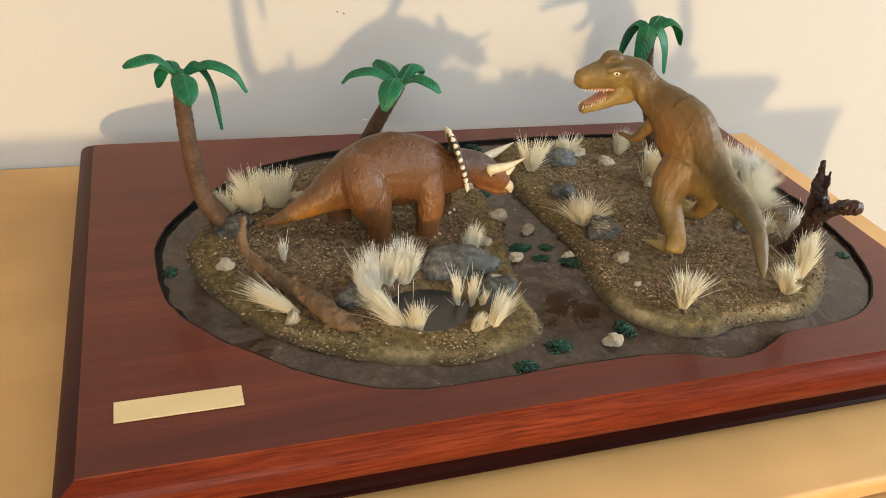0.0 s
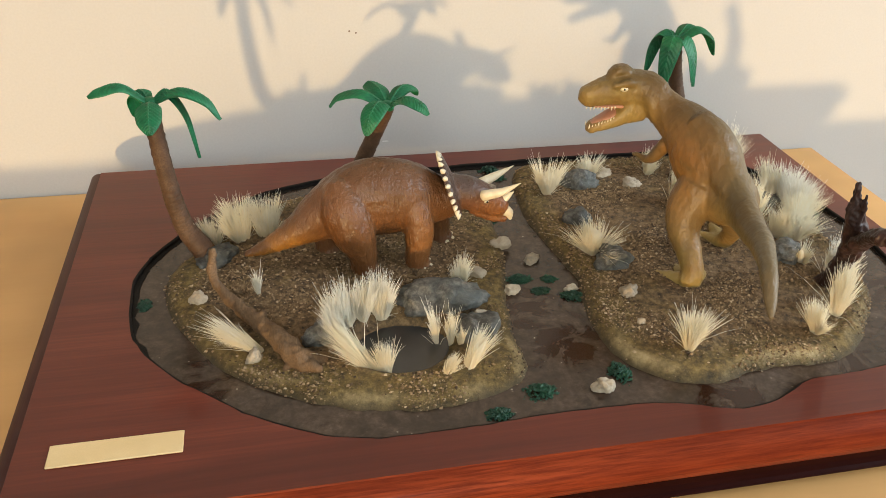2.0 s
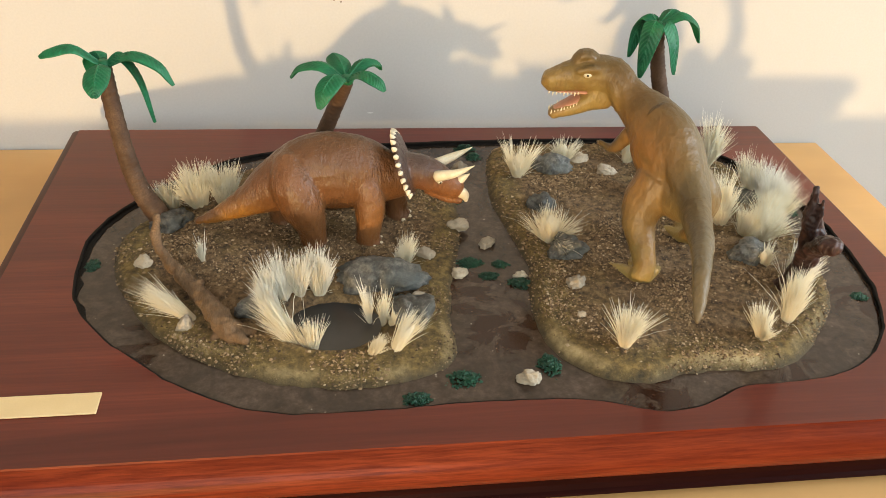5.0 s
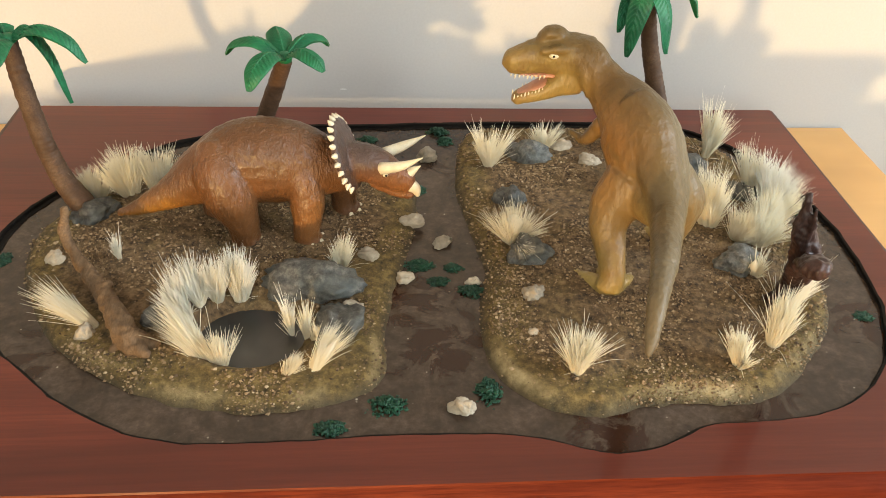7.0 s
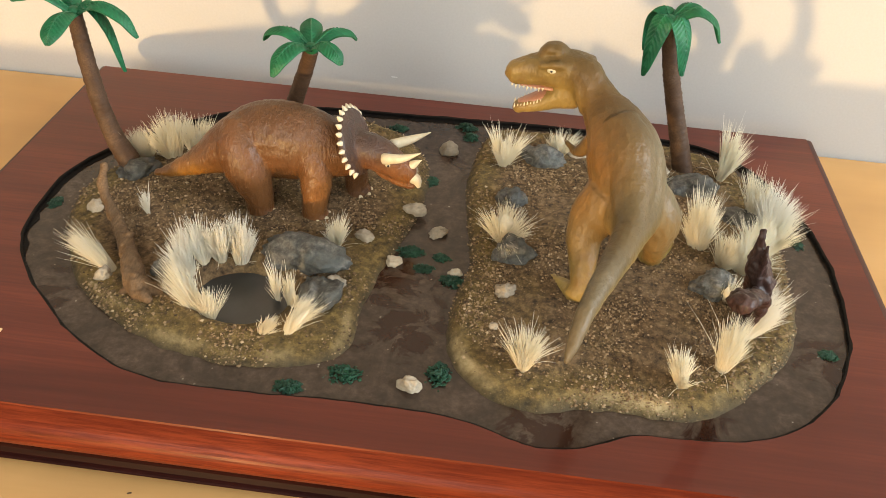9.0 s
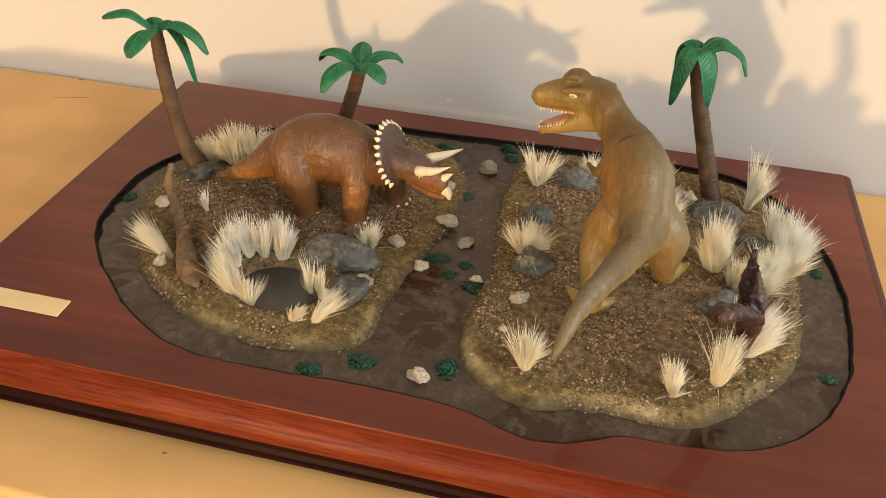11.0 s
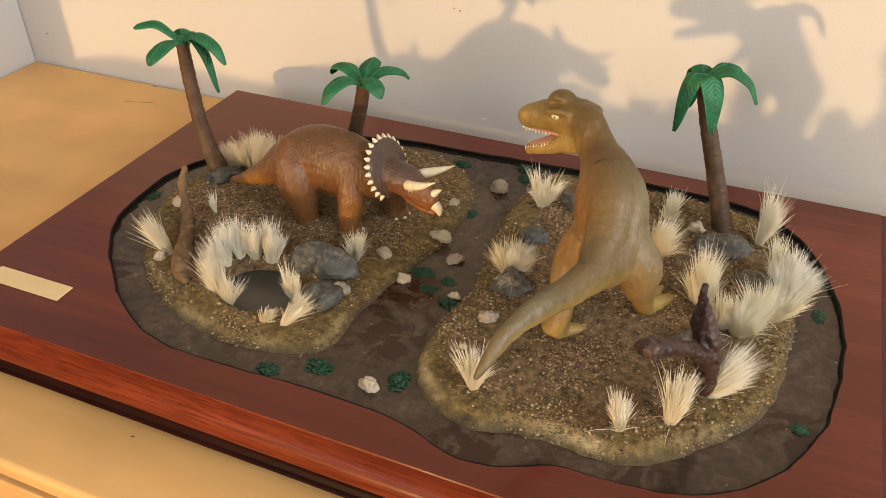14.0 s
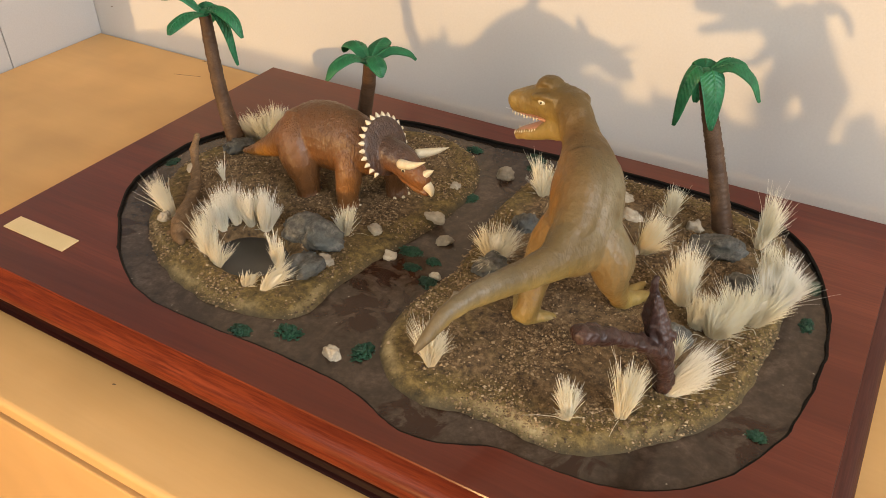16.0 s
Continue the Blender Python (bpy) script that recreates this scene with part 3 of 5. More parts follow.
V += [(x, y, RESIN + 0.0005) for x, y in inner] + [(x, y, RESIN + 0.0002) for x, y in inner]
F = [(k * n + i, k * n + (i + 1) % n, ((k + 1) % 4) * n + (i + 1) % n, ((k + 1) % 4) * n + i) for k in range(4) for i in range(n)]
link_mesh("recess_line", V, F, dull_black, base, "ragged black line along the recess")

LEFT = spline([(-.001, .036), (-.010, -.006), (-.017, -.034), (-.022, -.072), (-.022, -.099), (-.035, -.114), (-.057, -.122), (-.088, -.125), (-.116, -.121), (-.146, -.111),
               (-.176, -.094), (-.205, -.068), (-.229, -.028), (-.240, .005), (-.238, .04), (-.215, .075), (-.185, .112), (-.15, .135), (-.107, .152), (-.065, .157),
               (-.025, .139), (-.004, .105), (.001, .07)], 180, True)
RIGHT = spline([(.041, .155), (.029, .092), (.033, .036), (.039, -.013), (.033, -.045), (.031, -.072), (.036, -.099), (.052, -.120), (.072, -.1295), (.09, -.132),
                (.107, -.127), (.135, -.124), (.16, -.126), (.185, -.119), (.211, -.097), (.234, -.070), (.248, -.036), (.252, .01), (.253, .055), (.249, .097),
                (.235, .14), (.195, .163), (.12, .166), (.07, .165)], 180, True)
for curve, seed in ((LEFT, 1.0), (RIGHT, 5.0)):
    mid = curve.mean(0)
    d = (curve - mid) / np.linalg.norm(curve - mid, axis=1)[:, None]
    curve += d * np.array([noise.noise(Vector((x * 90, y * 90, seed))) * 0.0018 + noise.noise(Vector((x * 260, y * 260, seed))) * 0.0005 for x, y in curve])[:, None]
POND, POND_R, POND_Z = np.array([-0.0945, -0.0715]), np.array([0.033, 0.0265]), 0.0485


def inside_depth(P, curve):
    """How far in from the outline each point lies."""
    out = np.empty(len(P))
    for i in range(0, len(P), 2000):
        out[i:i + 2000] = np.linalg.norm(P[i:i + 2000, None] - curve[None], axis=2).min(1)
    return out


def heights(P, curve):
    d = inside_depth(P, curve)
    s = np.clip(d / 0.07, 0, 1)
    z = RESIN - 0.0008 + 0.0076 * (1 - np.exp(-d / 0.0052)) + 0.0035 * s * s * (3 - 2 * s)
    z += np.array([noise.noise(Vector((x * 45, y * 45, 2.0))) * 0.0012 + noise.noise(Vector((x * 170, y * 170, 6.0))) * 0.0005 for x, y in P]) * np.clip(d / 0.01, 0, 1)
    if curve is RIGHT:
        z += 0.0017 * np.exp(-((d - 0.009) / 0.0055) ** 2)
    if curve is LEFT:
        q = np.linalg.norm((P - POND) / POND_R, axis=1)
        z -= np.clip((1.12 - q) / 0.3, 0, 1) ** 1.5 * 0.007
        z += np.exp(-((q - 1.2) / 0.14) ** 2) * 0.0016
    return z


def ground(x, y, curve):
    return float(heights(np.array([[x, y]]), curve)[0])


def mound(name, curve, label):
    mid = curve.mean(0)
    steps = np.concatenate([np.linspace(0.004, 0.90, 46), np.linspace(0.91, 1.0, 14)])
    n = len(curve)
    P = np.vstack([mid + (curve - mid) * s for s in steps])
    z = heights(P, curve)
    V = np.column_stack([P, z])
    F = [tuple(range(n))]
    for k in range(len(steps) - 1):
        F += [(k * n + i, (k + 1) * n + i, (k + 1) * n + (i + 1) % n, k * n + (i + 1) % n) for i in range(n)]
    k = len(steps) - 1
    skirt = len(V)
    V = np.vstack([V, np.column_stack([curve, np.full(n, RESIN - 0.003)])])
    F += [(k * n + i, skirt + i, skirt + (i + 1) % n, k * n + (i + 1) % n) for i in range(n)]
    ob = link_mesh(name, V, F, soil, smooth=True)
    rim = np.clip(1.0 - inside_depth(V[:, :2], curve) / 0.032, 0, 1) * 0.75
    at = ob.data.attributes.new("rim", "FLOAT", "POINT")
    at.data.foreach_set("value", rim.astype(np.float32))
    front = np.clip((-0.075 - V[:, 1]) / 0.03, 0, 1) if curve is RIGHT else np.clip((-0.03 - V[:, 1]) / 0.05, 0, 1) * 0.35
    patch = np.clip(0.15 + 2.2 * noise3(V * np.array([1, 1, 0]), 30.0, 21.0, 3), 0, 1)
    if curve is RIGHT:
        # Two stretches of front rim paled as the low sun would light them.
        patch = np.clip(patch + 0.8 * np.exp(-((V[:, 0] - 0.046) / 0.016) ** 2) + 0.6 * np.exp(-((V[:, 0] - 0.135) / 0.028) ** 2), 0, 1)
    sunlit_crust = np.exp(-((inside_depth(V[:, :2], curve) - 0.0062) / 0.0034) ** 2) * front * patch
    at = ob.data.attributes.new("sunlit_crust", "FLOAT", "POINT")
    at.data.foreach_set("value", sunlit_crust.astype(np.float32))
    return tagged(ob, label, "ground", kind="structure")


mound("ground_left", LEFT, "sandy brown mound around a small dark pond")
mound("ground_right", RIGHT, "sandy brown mound covered with fine gravel")

n = 64
a = np.linspace(0, 2 * np.pi, n, endpoint=False)
edge = POND + POND_R * 1.12 * np.column_stack([np.cos(a), np.sin(a)])
V = [(*POND, POND_Z)] + [(x, y, POND_Z) for x, y in edge] + [(x, y, POND_Z - 0.002) for x, y in edge]
F = [(0, 1 + i, 1 + (i + 1) % n) for i in range(n)] + [(1 + i, 1 + n + i, 1 + n + (i + 1) % n, 1 + (i + 1) % n) for i in range(n)]
tagged(link_mesh("pond_water", V, F, pond_black), "still blackish pond surface ringed with pale grass", "water", kind="structure")


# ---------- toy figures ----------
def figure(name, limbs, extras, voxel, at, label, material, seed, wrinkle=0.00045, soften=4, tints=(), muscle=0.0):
    """One mesh: fused limbs with airbrushed colours and tints, some tints painted sunlight, then the small hard pieces
    in their own materials.
    """
    pieces = [(v, f) for v, f, *_ in limbs]
    v, f, nrm = fused(pieces, voxel, soften)
    C = np.vstack([l[2][0] for l in limbs])
    U = np.vstack([l[2][1] for l in limbs])
    R = np.concatenate([l[2][2].mean(1) for l in limbs])
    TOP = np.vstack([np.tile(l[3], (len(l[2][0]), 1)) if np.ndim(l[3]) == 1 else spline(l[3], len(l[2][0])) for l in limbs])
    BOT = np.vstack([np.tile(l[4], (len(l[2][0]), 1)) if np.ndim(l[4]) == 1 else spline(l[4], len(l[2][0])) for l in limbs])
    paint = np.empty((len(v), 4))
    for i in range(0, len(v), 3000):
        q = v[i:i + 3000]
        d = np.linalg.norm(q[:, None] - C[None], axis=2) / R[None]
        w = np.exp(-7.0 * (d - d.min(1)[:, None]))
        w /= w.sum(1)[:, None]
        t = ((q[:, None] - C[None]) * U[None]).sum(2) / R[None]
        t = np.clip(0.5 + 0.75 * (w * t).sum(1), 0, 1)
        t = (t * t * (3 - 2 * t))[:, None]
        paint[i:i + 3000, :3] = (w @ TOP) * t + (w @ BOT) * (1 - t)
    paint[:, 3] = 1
    fold = noise3(v * np.array([1, 1, 0.6]), 250.0, seed, 2)
    fine = noise3(v, 480.0, seed + 9, 1)
    for centre, reach, colour, amount in tints:
        w = np.exp(-(np.linalg.norm(v - np.array(centre), axis=1) / reach) ** 2) * amount
        w = np.clip(w * (1 + 0.9 * noise3(v, 120.0, seed + 4, 2)), 0, 1)[:, None]
        paint[:, :3] = paint[:, :3] * (1 - w) + np.array(colour) * w
    sinew = noise3(v * np.array([1, 1, 0.5]), 62.0, seed + 2, 2)
    cords = 1 - 2 * np.abs(noise3(v * np.array([1, 1, 0.4]), 130.0, seed + 5, 1))
    v = v + nrm * (fold * wrinkle + fine * wrinkle * 0.45 + muscle * (1.2 * sinew + 0.45 * cords))[:, None]
    blotch = noise3(v, 48.0, seed + 13, 2)
    paint[:, :3] *= (1 + 0.09 * fold + 0.08 * sinew + 0.09 * fine)[:, None] * (1 + 0.16 * blotch[:, None] * np.array([1, 1.05, 1.3]))
    mats, slots = [material], [0] * len(f)
    V, F, n = [v], list(f), len(v)
    for ev, ef, em in extras:
        if em not in mats:
            mats.append(em)
        V.append(np.asarray(ev, float))
        F += [tuple(i + n for i in q) for q in ef]
        slots += [mats.index(em)] * len(ef)
        n += len(ev)
    V = np.vstack(V)
    me = bpy.data.meshes.new(name)
    me.from_pydata((V - np.array(at)).tolist(), [], F)
    for m in mats:
        me.materials.append(m)
    me.polygons.foreach_set("material_index", slots)
    me.polygons.foreach_set("use_smooth", [True] * len(F))
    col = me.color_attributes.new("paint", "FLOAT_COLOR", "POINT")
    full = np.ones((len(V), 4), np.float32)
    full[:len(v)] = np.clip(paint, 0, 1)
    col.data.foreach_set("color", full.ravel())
    ob = new(name, me)
    ob.location = at
    return tagged(ob, label, "toy figure")


def limb(points, radii, top, bottom, n=24, seg=16, up=(0, 0, 1), square=1.0):
    v, f, ax = tube(points, radii, n, seg, up, square)
    return v, f, ax, np.array(top, float), np.array(bottom, float)


def spike(a, b, r, material, bend=(0, 0, 0), seg=8, n=8):
    a, b = np.array(a, float), np.array(b, float)
    mid = (a + b) / 2 + np.array(bend)
    v, f, _ = tube([a, mid, b], [r, r * 0.72, r * 0.06], n, seg, (0.1, 0.9, 0.3))
    return v, f, material


# tyrannosaur: stands with its back to the desk's front, head turned aside, tail raised
HAUNCH = (0.162, 0.103, 0.038)
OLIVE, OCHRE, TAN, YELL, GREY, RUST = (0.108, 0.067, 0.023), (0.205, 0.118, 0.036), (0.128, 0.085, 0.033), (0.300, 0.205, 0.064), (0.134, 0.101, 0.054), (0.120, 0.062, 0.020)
rex = [
    limb([(.0950, -.1485, .1040), (.0978, -.141, .1095), (.1035, -.125, .1190), (.1130, -.101, .1205), (.1225, -.074, .1160), (.1310, -.046, .1130), (.1330, -.018, .1100), (.1268, .003, .1300), (.1200, .016, .1415), (.111, .029, .1490), (.104, .037, .1550), (.098, .043, .1600)],
         [.0015, .0031, (.0049, .0058), (.0065, .0079), (.0082, .0100), (.0112, .0134), (.0200, .0205), (.0232, .0230), (.0190, .0190), (.0130, .0140), (.0116, .0130), (.0118, .0130)],
         [GREY, GREY, GREY, GREY, TAN, TAN, TAN, OLIVE, OLIVE, OLIVE, OLIVE, OLIVE], [TAN, TAN, YELL, YELL, YELL, YELL, OCHRE, OCHRE, OCHRE, OCHRE, YELL, YELL], 64, 20),
    limb([(.1230, .006, .1420), (.1200, .018, .1490), (.1150, .026, .1520)], [(.0150, .0140), (.0135, .0105), (.0085, .0075)], OLIVE, OCHRE, 12, 14),
    # skull, brow and jaw
    limb([(.100, .0430, .1610), (.088, .0470, .1625), (.077, .0488, .1618), (.067, .0488, .1600), (.0590, .0481, .1583), (.0535, .0478, .1570), (.0508, .0477, .1563)], [(.0122, .0130), (.0122, .0122), (.0112, .0112), (.0090, .0096), (.0076, .0082), (.0066, .0070), (.0046, .0052)], [OLIVE, OLIVE, OLIVE, TAN, OCHRE, OCHRE, OCHRE], OCHRE, 34, 20, (0, 0, 1), 0.75),
    limb([(.0865, .0475, .1712), (.0800, .0486, .1752), (.0740, .0489, .1750), (.0700, .0490, .1708)], [(.0058, .0030), (.0068, .0040), (.0062, .0036), (.0044, .0022)], OLIVE, TAN, 14, 10),
    # the swollen nape, folds behind the jaw and a knob over each nostril
    limb([(.0900, .0450, .1645), (.0975, .0415, .1640), (.1045, .0352, .1575)], [.0090, .0108, .0104], OLIVE, OLIVE, 16, 14),
    limb([(.0862, .0390, .1690), (.0880, .0365, .1640), (.0872, .0362, .1585)], [.0016, .0022, .0014], OLIVE, OLIVE, 12, 10),
    limb([(.0915, .0375, .1655), (.0940, .0345, .1590), (.0950, .0345, .1520)], [.0020, .0024, .0018], RUST, OLIVE, 12, 10),
    limb([(.0860, .0380, .1540), (.0885, .0375, .1470), (.0870, .0390, .1410)], [.0022, .0026, .0018], OCHRE, YELL, 12, 10),
    limb([(.0560, .0440, .1625), (.0525, .0440, .1610)], [.0022, .0024], OCHRE, OCHRE, 6, 10),
    limb([(.0560, .0520, .1625), (.0525, .0520, .1610)], [.0022, .0024], OCHRE, OCHRE, 6, 10),
    # the high back over the hips
    limb([(.1270, -.070, .1190), (.1295, -.045, .1190), (.1305, -.022, .1265), (.1270, -.004, .1405), (.1195, .010, .1505)], [.0050, .0092, .0130, .0148, .0120], TAN, OLIVE, 24, 18),
    limb([(.090, .0385, .1680), (.080, .0378, .1695), (.070, .0400, .1670)], [.0026, .0026, .0016], OLIVE, OCHRE, 14, 10),
    limb([(.090, .0575, .1680), (.080, .0590, .1695), (.070, .0575, .1670)], [.0026, .0026, .0016], OLIVE, OCHRE, 14, 10),
    limb([(.094, .0450, .1500), (.086, .0460, .1470), (.078, .0460, .1425), (.070, .0458, .1392), (.062, .0455, .1362), (.0575, .0453, .1342)], [(.0108, .0105), (.0104, .0090), (.0094, .0058), (.0080, .0046), (.0062, .0038), (.0045, .0030)], OCHRE, YELL, 28, 18, (0, 0, 1), 0.75),
    limb([(.092, .0380, .1650), (.098, .0335, .1560), (.103, .0305, .1450)], [.0050, .0062, .0060], RUST, OLIVE, 14, 12),
    # thigh, shank and foot, one side
    limb([(.1215, -.012, .1120), (.1130, -.014, .0965), (.1090, -.021, .0845), (.1100, -.033, .0725), (.1108, -.0405, .0630), (.1085, -.0430, .0555)], [(.0170, .0160), (.0150, .0150), (.0110, .0115), (.0084, .0086), (.0074, .0078), (.0086, .0066)], [HAUNCH, HAUNCH, HAUNCH, OCHRE, OCHRE, YELL], [HAUNCH, HAUNCH, HAUNCH, OCHRE, OCHRE, YELL], 30, 16, (0, 1, 0.2)),
    limb([(.1090, -.0420, .0545), (.1010, -.0320, .0530), (.0925, -.0220, .0515)], [.0070, .0052, .0026], YELL, TAN, 12, 10),
    limb([(.1095, -.0420, .0545), (.1100, -.0280, .0535), (.1090, -.0150, .0520)], [.0064, .0048, .0024], YELL, TAN, 12, 10),
    limb([(.1100, -.0420, .0550), (.1185, -.0360, .0550), (.1262, -.0305, .0535)], [.0066, .0052, .0028], YELL, TAN, 12, 10),
    limb([(.1100, -.0430, .0580), (.1150, -.0470, .0600)], [.0036, .0016], YELL, TAN, 8, 8),
    # the other side
    limb([(.1405, -.010, .1100), (.1505, -.011, .0975), (.1535, -.011, .0850), (.1565, -.0075, .0730), (.1575, -.0015, .0625), (.1575, .0030, .0560)], [(.0175, .0160), (.0165, .0155), (.0118, .0118), (.0076, .0080), (.0064, .0066), (.0076, .0062)], [HAUNCH, HAUNCH, HAUNCH, OCHRE, OCHRE, YELL], [HAUNCH, HAUNCH, HAUNCH, OCHRE, OCHRE, YELL], 30, 16, (0, 1, 0.2)),
    limb([(.1580, .0030, .0560), (.1670, .0150, .0555), (.1740, .0240, .0545)], [.0062, .0046, .0022], YELL, TAN, 12, 10),
    limb([(.1575, .0040, .0560), (.1605, .0190, .0550), (.1635, .0320, .0540)], [.0062, .0046, .0022], YELL, TAN, 12, 10),
    limb([(.1560, .0030, .0560), (.1520, .0120, .0550), (.1480, .0200, .0540)], [.0058, .0042, .0022], YELL, TAN, 12, 10),
    # small arms
    limb([(.1085, .0235, .1290), (.1035, .0280, .1180), (.1005, .0310, .1140), (.0965, .0355, .1148), (.0935, .0385, .1165)], [.0055, .0042, .0030, .0022, .0013], OLIVE, TAN, 20, 10),
    limb([(.0965, .0355, .1148), (.0930, .0420, .1140)], [.0020, .0009], TAN, TAN, 8, 8),
    limb([(.1340, .0280, .1300), (.1340, .0370, .1220), (.1310, .0430, .1190), (.1270, .0480, .1180)], [.0062, .0042, .0030, .0014], OCHRE, OCHRE, 16, 10),
]
extra = []
for side, eye_y, out in ((1, .0372, -1), (-1, .0602, 1)):
    v, f = ball((.0775, eye_y + 0.0008 * side, .1655), (.0033, .0016, .0021), 2)
    extra.append((v, f, eye_white))
    v, f = ball((.0770, eye_y - 0.0006 * side, .1655), (.0008, .0006, .0008), 2)
    extra.append((v, f, eye_black))
v, f, _ = tube([(.079, .0460, .1475), (.071, .0458, .1436), (.064, .0456, .1403), (.0595, .0454, .1384)], [(.0075, .0022), (.0064, .0018), (.0050, .0014), (.0030, .0010)], 16, 12)
extra.append((v, f, mouth_pink))
v, f, _ = tube([(.080, .0475, .1515), (.070, .0482, .1512), (.059, .0478, .1512)], [(.0085, .0022), (.0074, .0016), (.0052, .0012)], 14, 12)
extra.append((v, f, mouth_pink))
for k in range(9):
    s = k / 8
    for side in (-1, 1):
        w = 0.0084 - 0.0036 * s ** 2
        x, z = 0.0735 - 0.0195 * s, 0.1520 - 0.0008 * s
        extra.append(spike((x, .0482 + side * w * 0.96, z), (x - 0.0003, .0482 + side * w, z - 0.0021 - 0.0008 * math.sin(k * 2.1)), 0.0007, ivory, seg=6, n=4))
        x, z, w = 0.0730 - 0.0160 * s, 0.1435 - 0.0068 * s, 0.0076 - 0.0036 * s ** 2
        extra.append(spike((x, .0457 + side * w * 0.9, z - 0.0012), (x, .0457 + side * w * 0.95, z + 0.0018 + 0.0005 * math.sin(k * 1.7)), 0.0007, ivory, seg=6, n=4))
for a, b in [((.0945, -.0243, .0517), (.0905, -.0197, .0505)), ((.1090, -.0170, .0525), (.1088, -.0120, .0510)), ((.1240, -.0290, .0540), (.1275, -.0258, .0525)), ((.1730, .0225, .0550), (.1765, .0275, .0530)), ((.1632, .0300, .0545), (.1645, .0360, .0525))]:
    extra.append(spike(a, b, 0.0017, ivory, (0, 0, 0.0006)))
# The orange left-flank tints put the warm sunlight into the paint.
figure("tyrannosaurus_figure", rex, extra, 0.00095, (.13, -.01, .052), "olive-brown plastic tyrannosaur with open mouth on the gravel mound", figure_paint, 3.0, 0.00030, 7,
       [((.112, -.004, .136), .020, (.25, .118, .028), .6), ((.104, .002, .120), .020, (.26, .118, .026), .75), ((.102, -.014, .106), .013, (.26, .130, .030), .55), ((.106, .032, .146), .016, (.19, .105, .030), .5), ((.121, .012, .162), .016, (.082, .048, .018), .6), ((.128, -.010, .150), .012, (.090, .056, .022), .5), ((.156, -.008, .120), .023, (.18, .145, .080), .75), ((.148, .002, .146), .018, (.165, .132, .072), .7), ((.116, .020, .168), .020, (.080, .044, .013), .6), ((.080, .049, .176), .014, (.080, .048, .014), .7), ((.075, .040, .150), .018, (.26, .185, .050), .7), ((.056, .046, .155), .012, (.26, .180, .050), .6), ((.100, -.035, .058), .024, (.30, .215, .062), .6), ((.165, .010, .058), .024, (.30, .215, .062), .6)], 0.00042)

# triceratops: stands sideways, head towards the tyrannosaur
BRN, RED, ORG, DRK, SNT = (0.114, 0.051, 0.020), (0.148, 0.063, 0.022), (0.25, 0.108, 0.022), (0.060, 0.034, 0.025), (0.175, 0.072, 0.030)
tri_limbs = [
    limb([(-.187, .0260, .0635), (-.170, .0268, .0695), (-.151, .0280, .0785), (-.131, .0300, .0890), (-.107, .0315, .0975), (-.085, .0320, .0980), (-.067, .0320, .0955), (-.052, .0315, .0940), (-.042, .0310, .0950)],
         [.0020, .0058, .0108, (.0165, .0195), (.0212, .0272), (.0222, .0272), (.0200, .0235), (.0150, .0165), (.0120, .0130)],
         [RED, RED, BRN, BRN, BRN, BRN, BRN, BRN, DRK], [ORG, ORG, ORG, RED, RED, RED, RED, RED, RED], 56, 22),
    limb([(-.047, .0310, .1010), (-.030, .0298, .0970), (-.016, .0278, .0900), (-.006, .0263, .0845)], [(.0125, .0115), (.0115, .0120), (.0085, .0095), (.0052, .0066)], [DRK, DRK, SNT, SNT], SNT, 24),
    limb([(-.028, .0305, .0860), (-.014, .0280, .0790), (-.004, .0262, .0770)], [(.0070, .0050), (.0055, .0038), (.0034, .0026)], SNT, SNT, 14, 12),
    limb([(-.0745, .0290, .1080), (-.0710, .0215, .0950), (-.0690, .0160, .0800), (-.0695, .0135, .0680), (-.0705, .0130, .0580), (-.0700, .0130, .0520)], [(.0070, .0080), (.0110, .0120), (.0108, .0110), (.0092, .0096), (.0084, .0088), (.0096, .0100)], [BRN, BRN, RED, RED, RED, RED], RED, 28, 18, (0, 1, 0.1)),
    limb([(-.0640, .0370, .1040), (-.0570, .0430, .0930), (-.0520, .0470, .0800), (-.0490, .0480, .0680), (-.0480, .0475, .0580), (-.0465, .0470, .0520)], [(.0070, .0080), (.0105, .0115), (.0100, .0105), (.0088, .0092), (.0082, .0086), (.0094, .0098)], [BRN, BRN, RED, RED, RED, RED], BRN, 28, 18, (0, 1, 0.1)),
    limb([(-.1230, .0270, .1140), (-.1200, .0190, .0990), (-.1140, .0130, .0825), (-.1090, .0120, .0690), (-.1078, .0112, .0580), (-.1070, .0110, .0515)], [(.0085, .0100), (.0158, .0160), (.0148, .0148), (.0108, .0114), (.0092, .0096), (.0102, .0106)], [BRN, BRN, RED, RED, RED, RED], RED, 28, 18, (0, 1, 0.1)),
    limb([(-.1230, .0360, .1080), (-.1260, .0410, .0950), (-.1280, .0440, .0810), (-.1300, .0445, .0680), (-.1300, .0440, .0580), (-.1290, .0435, .0520)], [(.0080, .0095), (.0130, .0140), (.0122, .0128), (.0100, .0105), (.0090, .0095), (.0100, .0104)], [BRN, BRN, RED, RED, RED, RED], BRN, 28, 18, (0, 1, 0.1)),
]
# the neck frill: a dished, tilted plate
FC, FN = np.array([-.0425, .0310, .1040]), np.array([0.93, -0.10, 0.34])
FN = FN / np.linalg.norm(FN)
FS = np.cross(FN, (0, 0, 1.0))
FS /= np.linalg.norm(FS)
FU = np.cross(FS, FN)
rings, seg = 7, 40


